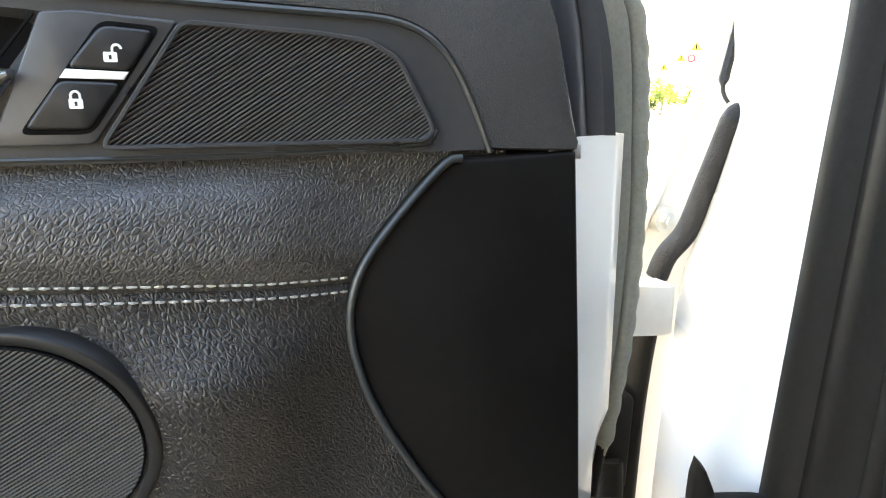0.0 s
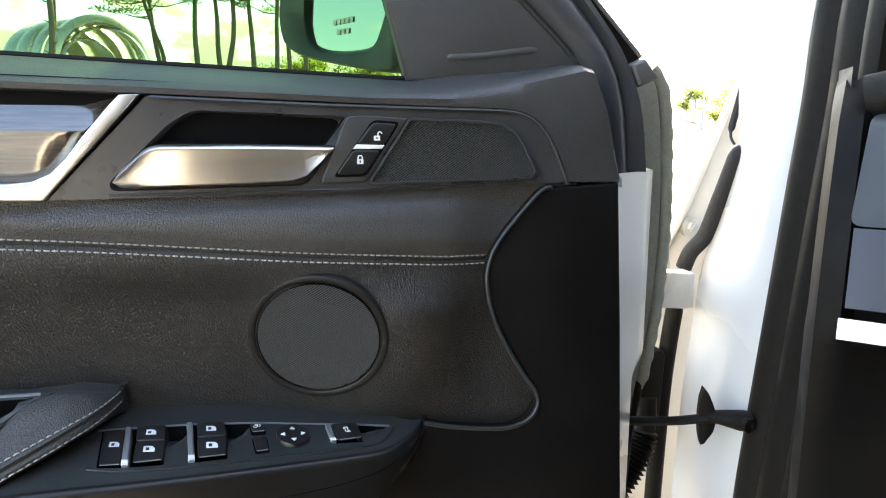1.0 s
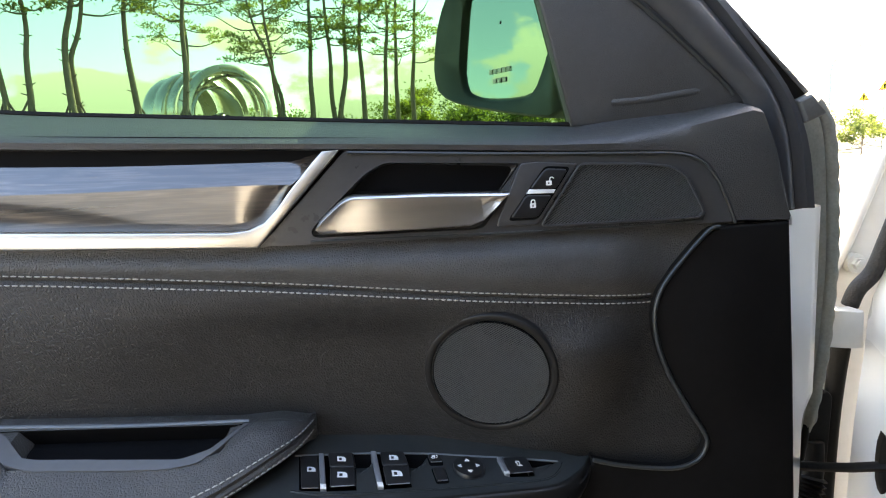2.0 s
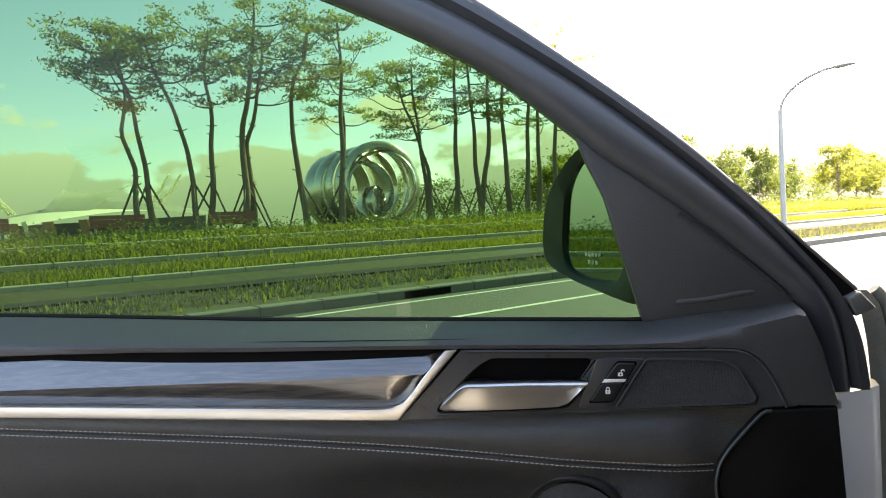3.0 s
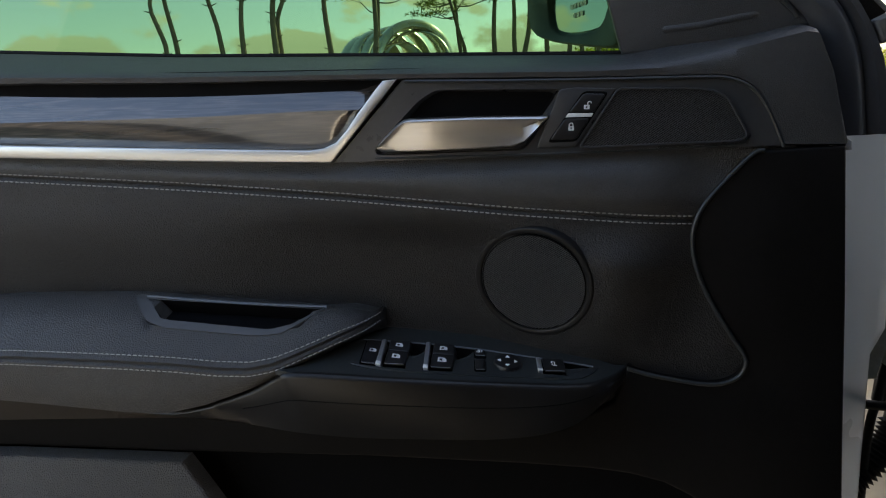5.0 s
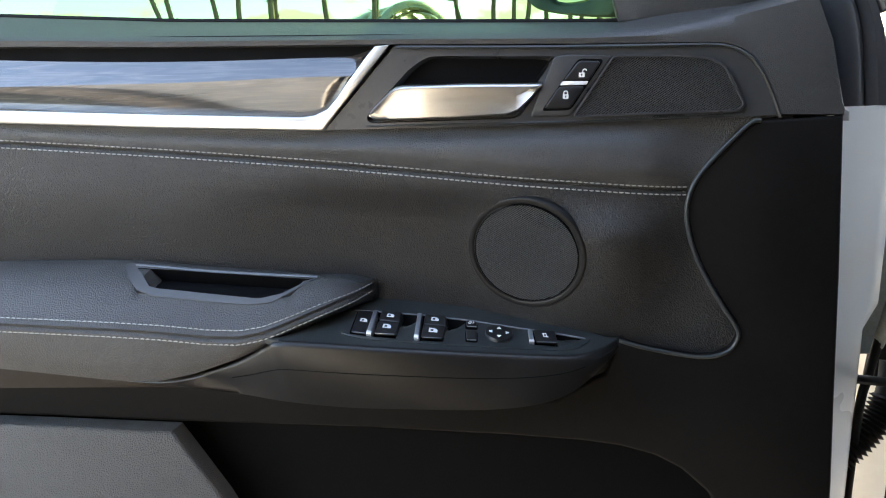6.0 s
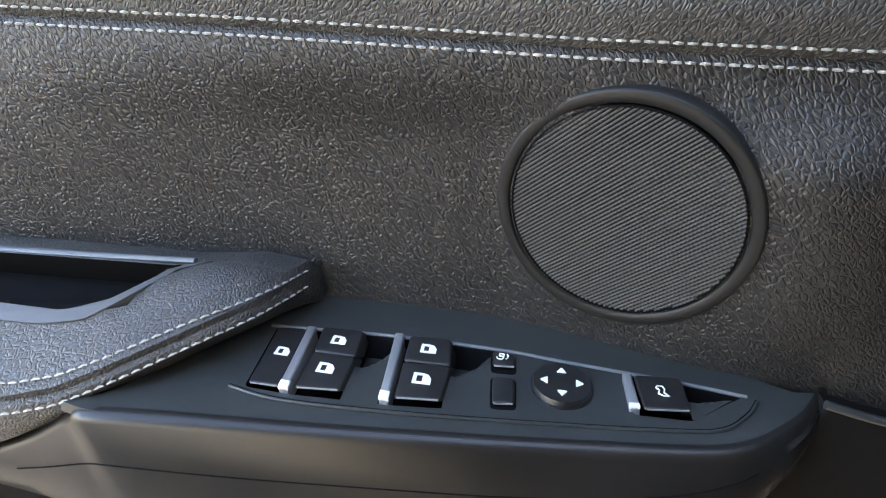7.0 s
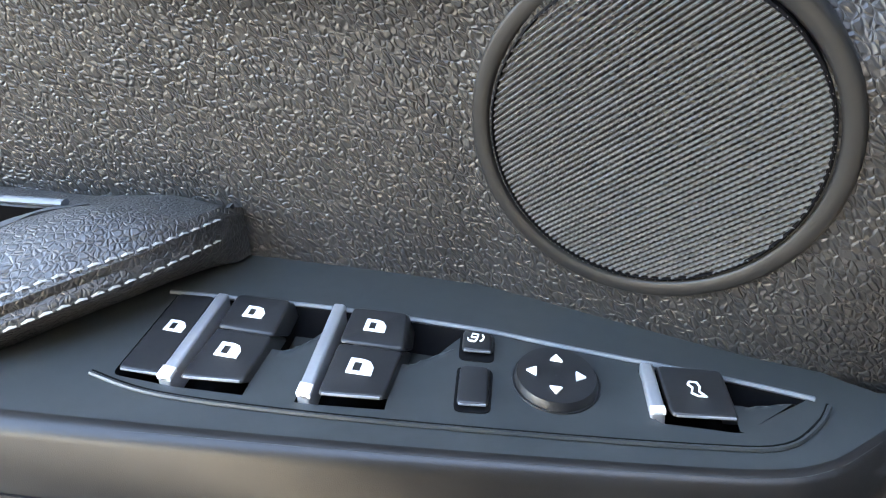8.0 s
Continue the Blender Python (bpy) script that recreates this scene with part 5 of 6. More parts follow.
path = curve([(0.350, 0.135, 0.545), (0.375, 0.14, 0.570), (0.398, 0.15, 0.600), (0.409, 0.158, 0.632), (0.412, 0.165, 0.665)], 90)
part("cable_bellows", tube(path, [0.0165 + 0.003 * math.cos(k * math.pi / 2) if k < 62 else 0.014 for k in range(91)], 14), M_RUBBER, body, "black ribbed cable bellows")
part("bellows_end", plate(rounded([(0.394, 0.630), (0.436, 0.630), (0.440, 0.722), (0.434, 0.730), (0.402, 0.724)], 0.003), lambda a, b, d: Vector((a, 0.168 + d, b)), 0.03, bevel=0.002), M_RUBBER, body, "black box at the end of the cable bellows")
# black tube added for the shadow in the gap behind the pillar
part("pillar_shadow_gap", tube(curve([(0.470, 0.195, 0.80), (0.462, 0.195, 0.74), (0.452, 0.19, 0.66), (0.447, 0.19, 0.5), (0.446, 0.19, 0.40)], 24), 0.012, 8, up=(0, 1, 0)), M_RUBBER, body, "black tube standing for the shaded gap behind the pillar")
# unseen light-blocking cabin around the camera: roof, far side, floor and rear, plain
CU, CN = Vector((0.72, 0.694, 0)), Vector((-0.694, 0.72, 0))   # along the car to its front, and out of its left side


def cabin(s, o, z):
    p = Vector((0.50, 0.04, 0)) + CU * s + CN * o
    return Vector((p.x, p.y, z))


def slab(a, b, c, d, thick):
    bm = bmesh.new()
    n = (b - a).cross(d - a).normalized() * thick
    lo = [bm.verts.new(p) for p in (a, b, c, d)]
    hi = [bm.verts.new(p + n) for p in (a, b, c, d)]
    bm.faces.new(lo)
    bm.faces.new(hi)
    for i in range(4):
        bm.faces.new((lo[i], lo[(i + 1) % 4], hi[(i + 1) % 4], hi[i]))
    return bm


part("roof", slab(cabin(-0.18, -0.14, 1.50), cabin(-0.18, -1.60, 1.50), cabin(-3.0, -1.60, 1.62), cabin(-3.0, -0.22, 1.62), 0.05), M_LINER, body, "pale cloth headliner of the roof", smooth=False)
# added slab, out of view, keeps windscreen light off the door
part("windscreen_light_block", slab(cabin(-0.18, -0.30, 1.49), cabin(-0.18, -1.60, 1.49), cabin(0.48, -1.60, 1.22), cabin(0.48, -0.30, 1.22), 0.03), M_CABIN, body, "unseen dark slab added to block light through the windscreen", smooth=False)
part("far_side", slab(cabin(0.1, -1.60, 0.25), cabin(-3.0, -1.60, 0.25), cabin(-3.0, -1.60, 1.62), cabin(0.1, -1.60, 1.62), 0.05), M_CABIN, body, "unseen dark far side that closes the cabin to light", smooth=False)
part("cabin_floor", slab(cabin(0.2, -0.02, 0.38), cabin(-3.0, -0.02, 0.38), cabin(-3.0, -1.6, 0.38), cabin(0.2, -1.6, 0.38), 0.05), M_FLOOR_WARM, body, "unseen cabin floor, brown to give a warm bounce", smooth=False)
part("cabin_back", slab(cabin(-1.9, -0.1, 0.40), cabin(-1.9, -1.55, 0.40), cabin(-1.9, -1.55, 1.60), cabin(-1.9, -0.15, 1.60), 0.05), M_CABIN, body, "unseen dark rear that closes the cabin to light", smooth=False)

part("rear_side", slab(cabin(-1.10, 0.0, 0.30), cabin(-3.2, 0.0, 0.30), cabin(-3.2, 0.0, 1.04), cabin(-1.10, 0.0, 1.04), -0.05), M_WHITE, body, "white rear side of the car", smooth=False)
part("rear_side_window", slab(cabin(-1.10, -0.01, 1.04), cabin(-3.2, -0.01, 1.04), cabin(-3.0, -0.20, 1.62), cabin(-1.22, -0.20, 1.62), -0.03), M_FRAME, body, "dark rear side window", smooth=False)
part("roof_rail", tube(curve([(0.575, 0.14, 1.30), tuple(cabin(-0.45, -0.02, 1.515)), tuple(cabin(-0.80, -0.17, 1.60)), tuple(cabin(-1.6, -0.20, 1.66)), tuple(cabin(-3.0, -0.20, 1.64))], 30), 0.05, 8), M_WHITE, body, "white painted roof rail")
part("rear_pillar", tube([cabin(-1.12, -0.14, 0.40), cabin(-1.16, -0.12, 1.05), cabin(-1.25, -0.2, 1.64)], [0.09, 0.08, 0.06], 8), M_CABIN, body, "dark middle pillar")

part("pillar_trim", tube(curve([tuple(cabin(0.02, -0.13, 1.02)), tuple(cabin(-0.10, -0.15, 1.20)), tuple(cabin(-0.26, -0.18, 1.36)), tuple(cabin(-0.42, -0.20, 1.48))], 16), 0.060, 10), M_LINER, body, "pale cloth trim of the windscreen pillar")
body.location.x += 0.030

# end of the dashboard
dash = thing("dashboard", "dark dashboard end with air vent and satin strip", "dashboard", (0.45, -0.2, 0.9))
DN = -CN


def dash_at(k, g=0.0, z=0.0):
    p = Vector((0.370 - 0.72 * g, -0.204 - 0.694 * g, z - 0.010)) + DN * k
    return p + CU * table([(0.40, 0.03), (0.62, 0.0), (0.90, -0.015), (0.97, 0.0), (1.04, 0.03), (1.08, 0.10)])(z)


rows = []
for z in (0.40, 0.62, 0.80, 0.885, 0.90, 0.96, 1.0, 1.045, 1.06, 1.075, 1.08):
    back = 0.02 if 0.89 < z < 1.05 else 0.0
    e = dash_at(0.0, -back, z)
    rows.append([Vector((0.58, 0.02, z)), Vector((0.455, -0.095, z)), Vector((0.425, -0.140, z)), e + Vector((0.012, 0.040, 0)), dash_at(-0.012, 0.004, z), dash_at(0.004, 0.006, z), dash_at(0.012, -back, z), dash_at(0.35, -back, z), dash_at(1.3, -back, z)])
part("dash_end", loft(rows), M_PANEL, dash, "black grained dashboard moulding")
hole = rounded([(0.024, 0.984), (0.33, 0.984), (0.33, 1.043), (0.027, 1.043)], 0.006)
vent = part("air_vent", plate(rounded([(0.003, 0.972), (0.36, 0.972), (0.36, 1.052), (0.009, 1.052)], 0.008), lambda a, b, d: dash_at(a, 0.006 - d, b), 0.012, holes=[hole], bevel=0.002), M_FACIA, dash, "grey framed air vent")
for k in range(5):
    z = 0.989 + 0.0108 * k
    part("vent_slat", slab(dash_at(0.024, 0.001, z), dash_at(0.33, 0.001, z), dash_at(0.33, -0.017, z + 0.003), dash_at(0.024, -0.017, z + 0.003), 0.0024), M_FACIA, vent, smooth=False)
part("dash_roll", tube(curve([dash_at(0.004, -0.012, 1.052) + Vector((0, 0, 0.012)), dash_at(0.03, -0.010, 1.052) + Vector((0, 0, 0.017)), dash_at(0.2, -0.010, 1.052) + Vector((0, 0, 0.020)), dash_at(0.5, -0.010, 1.052) + Vector((0, 0, 0.022))], 20), 0.018, 12), M_DASH, dash, "black grained roll along the dashboard's top")
part("side_slot", tube(curve([(0.452, -0.108, 0.852), (0.449, -0.111, 0.868), (0.450, -0.110, 0.886), (0.453, -0.107, 0.904)], 16), [0.0006] + [0.0022] * 15 + [0.0006], 6), M_CAP, dash, "pale slot in the dashboard's side")
part("dash_panel", slab(dash_at(0.006, 0.008, 0.914), dash_at(0.45, 0.008, 0.914), dash_at(0.45, 0.004, 0.969), dash_at(0.006, 0.004, 0.969), 0.01), M_NAVY, dash, "blue-grey glossy panel", smooth=False)
part("dash_strip", slab(dash_at(0.003, 0.019, 0.894), dash_at(0.45, 0.019, 0.894), dash_at(0.45, 0.016, 0.908), dash_at(0.003, 0.016, 0.908), 0.014), M_ALU, dash, "satin aluminium strip", smooth=False)

# ---- street and park ----
RU, RN = Vector((0.72, 0.694, 0)).normalized(), Vector((-0.694, 0.72, 0)).normalized()


def street(u, o, z=0.0):
    """A place from metres along the road, metres across it to the park side, and height."""
    p = RU * u + RN * o
    return Vector((p.x, p.y, z))


def land_z(o):
    return float(np.interp(o, [9.05, 9.3, 11.9, 12.0, 13.4, 13.5, 14.9, 15.0, 17, 22, 60, 900], [0.15, 0.17, 0.36, 0.52, 0.64, 0.82, 0.98, 1.14, 1.18, 1.24, 1.2, 1.2]))


def structure(name, bm, mat, label, category):
    return tagged(part(name, bm, mat, None, "", smooth=False), label, category, kind="structure")


us = [-900, -300, -120] + [-60 + 2 * i for i in range(71)] + [120, 300, 900]
structure("road", loft([[street(u, o, 0) for u in us] for o in (-900, -40, -4, 0, 4, 8.75)]), M_ASPHALT, "grey asphalt road with painted lane lines", "road")
os_ = [9.05, 9.3, 10.2, 11.1, 12.0, 12.7, 13.5, 14.2, 15.0, 16, 17, 19, 22, 30, 60, 150, 900]
rows = []
for o in os_:
    rows.append([street(u, o, land_z(o) + (0.05 * noise.noise(Vector((u * 0.35, o * 0.5, 0))) if 9.4 < o < 60 else 0)) for u in us])
structure("ground", loft(rows), M_LAWN, "rough grassy bank rising from the road", "ground")


def kerb_run(o, z0, z1, depth, u0, u1, length, name, label, mat=None):
    """A run of separate kerb stones."""
    holder = thing(name, label, "kerb", street(0, o, 0), kind="structure")
    me = None
    n = int((u1 - u0) / length)
    for i in range(n):
        if me is None:
            bm = bmesh.new()
            bmesh.ops.create_cube(bm, size=1.0)
            for v in bm.verts:
                v.co = Vector((v.co.x * (length - 0.012), v.co.y * depth, z0 + (v.co.z + 0.5) * (z1 - z0)))
            bmesh.ops.bevel(bm, geom=[e for e in bm.edges if all(v.co.z > (z0 + z1) / 2 for v in e.verts)], offset=0.018, segments=1, affect="EDGES")
            me = bpy.data.meshes.new("kerb_stone")
            bm.to_mesh(me)
            bm.free()
            me.materials.append(mat or M_STONE)
        ob = new("kerb_stone", me)
        ob.parent = holder
        ob.matrix_parent_inverse = Matrix.Translation(-holder.location)
        p = street(u0 + (i + 0.5) * length, o)
        ob.matrix_basis = pose(p.x, p.y, 0.004 * noise.noise(p), 0, 0, math.degrees(math.atan2(RU.y, RU.x)))


# painted lines
def painted(name, u0, u1, o, width, mat, label):
    bm = bmesh.new()
    bm.faces.new([bm.verts.new(street(u, q, 0.005)) for u, q in ((u0, o - width / 2), (u1, o - width / 2), (u1, o + width / 2), (u0, o + width / 2))])
    structure(name, bm, mat, label, "road marking")


painted("yellow_line", -60, 90, 3.53, 0.15, M_PAINT_Y, "worn yellow line on the asphalt")
painted("yellow_line", -60, 90, -3.6, 0.15, M_PAINT_Y, "worn yellow line on the asphalt")
for k in range(-3, 8):
    painted("lane_dash", 3.72 + 8.0 * k, 3.72 + 5.0 + 8.0 * k, 6.31, 0.13, M_PAINT_W, "white dashed lane line")
painted("edge_line", -60, 90, 8.30, 0.12, M_PAINT_W, "pale gutter line beside the kerb")
drain = part("gutter_drain", slab(street(5.50, 8.742, 0.015), street(6.45, 8.742, 0.015), street(6.45, 8.742, 0.125), street(5.50, 8.742, 0.125), 0.02), M_DARK, None, smooth=False)
tagged(drain, "dark slot of a gutter drain in the kerb", "drain")
structure("pavement", loft([[street(u, o, land_z(o) + 0.055) for u in us] for o in (10.86, 10.87, 11.4, 11.90)]), M_PAVING, "dark grey footpath behind the verge", "pavement")


def blades(u0, u1, o0, o1, count, height, mat, name, label, seed):
    """Rough grass: many short bent blades in one mesh."""
    rnd = random.Random(seed)
    verts, faces = [], []
    for _ in range(count):
        u, o = rnd.uniform(u0, u1), rnd.uniform(o0, o1)
        p = street(u, o, land_z(o) - 0.01)
        a, h = rnd.uniform(0, 6.28), height * rnd.uniform(0.4, 1.3)
        w = Vector((math.cos(a), math.sin(a), 0)) * 0.018
        lean = Vector((rnd.uniform(-0.5, 0.5), rnd.uniform(-0.5, 0.5), 0)) * h
        i = len(verts)
        verts += [p - w, p + w, p + lean * 0.5 + Vector((0, 0, h * 0.6)) + w * 0.7, p + lean + Vector((0, 0, h))]
        faces.append((i, i + 1, i + 2, i + 3))
    me = bpy.data.meshes.new(name)
    me.from_pydata([tuple(v) for v in verts], [], faces)
    me.materials.append(mat)
    return tagged(new(name, me), label, "grass", kind="stuff")


blades(-22, 40, 9.15, 10.8, 3500, 0.13, M_GRASS, "verge_grass", "sparse rough grass on the verge", 3)
blades(-22, 40, 9.5, 10.85, 26000, 0.10, M_WEED, "verge_weeds", "pale grey-green weeds beside the footpath", 13)
blades(-22, 40, 12.05, 13.45, 60000, 0.17, M_GRASS, "bank_grass", "long yellow-green grass on the stepped bank", 4)
blades(-22, 40, 13.55, 14.95, 60000, 0.18, M_GRASS, "bank_grass", "long yellow-green grass on the stepped bank", 5)
blades(-26, 46, 15.05, 20.0, 70000, 0.22, M_GRASS, "park_grass", "long green grass at the park edge", 6)


def leaf_mesh(name, clumps, size, per, mat, seed, flat=0.55):
    """Many small leaves gathered in uneven clumps (centre, radius)."""
    rnd = random.Random(seed)
    verts, faces = [], []
    for c, r in clumps:
        for _ in range(int(per * (r / 0.6) ** 1.6)):
            d = Vector((rnd.gauss(0, 0.5), rnd.gauss(0, 0.5), rnd.gauss(0, 0.5) * flat)) * r
            p = c + d
            a = Vector((rnd.uniform(-1, 1), rnd.uniform(-1, 1), rnd.uniform(-0.3, 1))).normalized()
            b = a.cross(Vector((rnd.uniform(-1, 1), rnd.uniform(-1, 1), rnd.uniform(-1, 1)))).normalized()
            s = size * rnd.uniform(0.6, 1.5)
            i = len(verts)
            verts += [p - b * s * 0.28, p + a * s * 0.5 - b * s * 0.1, p + a * s, p + a * s * 0.5 + b * s * 0.34]
            faces.append((i, i + 1, i + 2, i + 3))
    me = bpy.data.meshes.new(name)
    me.from_pydata([tuple(v) for v in verts], [], faces)
    me.materials.append(mat)
    return me


def hung(name, me, parent, label=""):
    ob = new(name, me)
    ob.parent = parent
    ob.matrix_parent_inverse = Matrix.Translation(-parent.location)
    if label:
        ob["label"] = label
    return ob


def pine(u, o, height, sway, crown, seed, lean=0.0, stakes=True):
    """A park pine: a bare crooked trunk, forked limbs high up, flat clumps of needles, and props at its foot. sway: (share of the height, metres along the road)."""
    rnd = random.Random(seed)
    base = street(u, o, land_z(o) - 0.05)
    t = thing("pine_tree", "tall slender pine with bare crooked trunk and flat crown", "tree", tuple(base), group="park pines")
    off = table([(0.0, 0.0)] + list(sway))
    pts = curve([base + Vector((0, 0, height * f)) + RU * (off(f) + 0.035 * math.sin(17 * f + seed)) + RN * (0.05 * math.sin(9 * f + 2 * seed)) for f in (0, 0.09, 0.18, 0.27, 0.36, 0.45, 0.54, 0.63, 0.72, 0.81, 0.90, 0.96)], 24)
    trunk = tube(pts, [(0.120 * (1 - 0.70 * k / 24) + 0.035 * math.exp(-k / 1.5)) * (height / 7.4) for k in range(25)], 9, up=tuple(RN))
    for k in range(7):
        f = rnd.uniform(0.25, 1 - crown)
        a = pts[int(f * 24)]
        way = Vector((rnd.uniform(-1, 1), rnd.uniform(-1, 1), 0.3)).normalized()
        join(trunk, tube([a, a + way * rnd.uniform(0.14, 0.24)], [0.022, 0.012], 5))
    clumps = []
    limbs = 11
    for k in range(limbs):
        f = 1 - crown + crown * (k + rnd.uniform(0, 0.9)) / limbs
        i = min(23, int(f * 24))
        start = pts[i].lerp(pts[i + 1], f * 24 - i)
        ang = k * 2.4 + seed + rnd.uniform(-0.5, 0.5)
        reach = rnd.uniform(0.75, 1.15) * (0.45 + 1.25 * math.sin(math.pi * (0.22 + 0.63 * (f - 1 + crown) / crown))) * (height / 7.4)
        out = (RU * (math.cos(ang) + lean) + RN * math.sin(ang)) * reach
        rise = rnd.uniform(-0.05, 0.45) * reach
        bow = curve([start, start + out * 0.35 + Vector((0, 0, rise * 0.1 - 0.05)), start + out * 0.7 + Vector((0, 0, rise * 0.6)), start + out + Vector((0, 0, rise + 0.08))], 8)
        join(trunk, tube(bow, [0.034 - 0.0034 * j for j in range(9)], 5))
        for j, size in ((4, 0.24), (6, 0.34), (7, 0.30), (8, 0.40)):
            if j < 5 and rnd.random() < 0.5:
                continue
            side = RU * rnd.uniform(-0.42, 0.42) + RN * rnd.uniform(-0.42, 0.42) + Vector((0, 0, rnd.uniform(0.02, 0.18)))
            tip = bow[j] + side
            join(trunk, tube([bow[j - 1], tip], [0.014, 0.005], 4))
            clumps.append((tip, size * rnd.uniform(0.85, 1.25)))
            clumps.append((tip + side * 0.8 + Vector((0, 0, -0.05)), size * rnd.uniform(0.5, 0.8)))
    for _ in range(5):
        clumps.append((pts[24] + RU * rnd.uniform(-0.45, 0.45) + RN * rnd.uniform(-0.45, 0.45) + Vector((0, 0, rnd.uniform(-0.1, 0.2))), rnd.uniform(0.26, 0.38)))
    part("trunk", trunk, M_BARK, t)
    hung("crown", leaf_mesh("crown", clumps, 0.105, 105, M_NEEDLE, seed + 50, 0.32), t, "dark green needle clumps")
    if stakes:
        for k in range(3):
            a = 2.1 * k + seed
            foot = base + Vector((math.cos(a), math.sin(a), 0)) * 0.85
            foot.z = land_z(o) - 0.03
            part("stake", tube([foot, base + Vector((0, 0, 1.75)) + RU * off(0.25)], 0.030, 6), M_STAKE, t, "wooden prop")
    return t


PINES = ((3.90, 20.0, 5.7, ((0.34, 0.04), (0.52, -0.24), (0.68, -0.08), (1, -0.25)), 0.32, 1, -0.25), (4.42, 20.2, 6.0, ((0.5, -0.24), (0.68, -0.44), (0.85, -0.85), (1, -1.2)), 0.33, 2, -0.2),
         (5.62, 19.9, 6.0, ((0.46, -0.22), (0.72, -0.76), (1, -1.3)), 0.24, 3, 0.1), (6.00, 20.0, 6.5, ((0.58, 0.22), (0.76, 0.10), (1, 0.25)), 0.38, 4, 0.0),
         (7.12, 20.1, 7.7, ((0.45, 0.10), (0.70, 0.52), (1, 0.70)), 0.42, 5, 0.1), (7.44, 20.3, 6.6, ((0.30, 0.06), (0.44, -0.12), (0.60, 0.30), (1, 0.75)), 0.34, 6, 0.3),
         (9.20, 20.0, 7.2, ((0.24, -0.17), (0.42, -0.42), (0.70, -0.23), (0.80, 0.2), (1, 0.5)), 0.34, 7, 0.0), (10.33, 19.8, 7.4, ((0.48, 0.26), (0.74, 0.30), (1, 0.30)), 0.40, 8, 0.0),
         (15.80, 22.0, 6.6, ((0.34, -0.07), (0.58, -0.65), (0.72, -1.15), (1, -1.5)), 0.46, 9, -0.1), (16.1, 22.5, 6.9, ((0.4, -0.35), (1, -0.7)), 0.46, 10, 0.0),
         (17.05, 22.0, 8.2, ((0.5, 0.22), (1, 0.3)), 0.42, 11, 0.0), (18.45, 22.0, 8.0, ((0.4, -0.17), (1, -0.5)), 0.44, 12, 0.0), (18.55, 22.2, 8.6, ((0.36, 0.6), (1, 1.0)), 0.45, 13, 0.1),
         (20.15, 22.0, 8.6, ((0.35, -0.15), (1, -0.1)), 0.48, 14, 0.0), (20.85, 21.6, 8.4, ((0.35, 0.23), (1, 0.5)), 0.48, 15, 0.0), (14.2, 26.5, 7.6, ((0.5, 0.1), (1, 0.2)), 0.42, 16, 0.0), (22.4, 22.4, 8.4, ((0.5, 0.2), (1, 0.3)), 0.52, 17, 0.0), (24.0, 22.8, 9.0, ((0.5, 0.2), (1, 0.5)), 0.5, 18, 0.0))
for row in PINES:
    pine(*row)


def leafy(u, o, height, spread, seed, mat, name, label, group, bare=0.3):
    rnd = random.Random(seed)
    base = street(u, o, (land_z(o) if o > 9.05 else 0) - 0.05)
    t = thing(name, label, "tree", tuple(base), group=group)
    top = base + Vector((0, 0, height * 0.8))
    trunk = tube([base, base + Vector((0.06, 0.02, height * 0.35)), top], [0.09, 0.07, 0.03], 7)
    clumps = []
    for k in range(16):
        f = rnd.uniform(bare, 1.0)
        start = base + Vector((0, 0, height * 0.8 * f))
        a = rnd.uniform(0, 6.28)
        r = spread * rnd.uniform(0.4, 1.0) * (1.15 - 0.6 * f)
        tip = start + Vector((math.cos(a) * r, math.sin(a) * r, r * 0.7))
        join(trunk, tube([start, tip], [0.03, 0.01], 5))
        for _ in range(3):
            clumps.append((tip + Vector((rnd.uniform(-0.4, 0.4), rnd.uniform(-0.4, 0.4), rnd.uniform(-0.3, 0.3))) * spread * 0.5, rnd.uniform(0.3, 0.55) * spread * 0.6))
    part("trunk", trunk, M_BARK, t)
    hung("crown", leaf_mesh("crown", clumps, 0.20, 95, mat, seed + 9, 0.8), t)
    return t


for k in range(30):
    leafy(25 + 1.75 * k + (k % 3), 20 + (k * 7) % 13, 2.7 + (k % 5) * 0.5 + 0.02 * k, 1.1 + 0.3 * (k % 3), 80 + k, M_LEAF if k % 2 else M_BUSH, "street_tree", "young street tree with yellow-green leaves", "street trees", 0.16)


def hedge(o, u0, u1, h, seed, mat, label):
    """A low clipped planting: many small leaf clumps in a row."""
    rnd = random.Random(seed)
    clumps = []
    for k in range(int((u1 - u0) * 13)):
        u, q = rnd.uniform(u0, u1), o + rnd.uniform(-0.35, 0.35)
        clumps.append((street(u, q, land_z(q) + h * rnd.uniform(0.2, 0.8)), rnd.uniform(0.2, 0.36)))
    tagged(new("low_hedge", leaf_mesh("low_hedge", clumps, 0.075, 85, mat, seed, 0.7)), label, "hedge", kind="stuff")


hedge(14.35, -14, 44, 0.30, 401, M_LEAF, "low yellow-green hedge on the stepped bank")
hedge(15.9, -14, 44, 0.42, 402, M_BUSH, "low dark green planting along the park edge")


def bush(u, o, w, h, seed, mat=None):
    rnd = random.Random(seed)
    base = street(u, o, land_z(o))
    clumps = [(base + Vector((rnd.uniform(-w, w), rnd.uniform(-w, w), rnd.uniform(0.1, 1) * h)), rnd.uniform(0.4, 0.7) * w) for _ in range(9)]
    ob = new("bush", leaf_mesh("bush", clumps, 0.22, 45, mat or M_BUSH, seed, 0.8))
    tagged(ob, "dark green bush on the park lawn", "bush", group="park bushes")


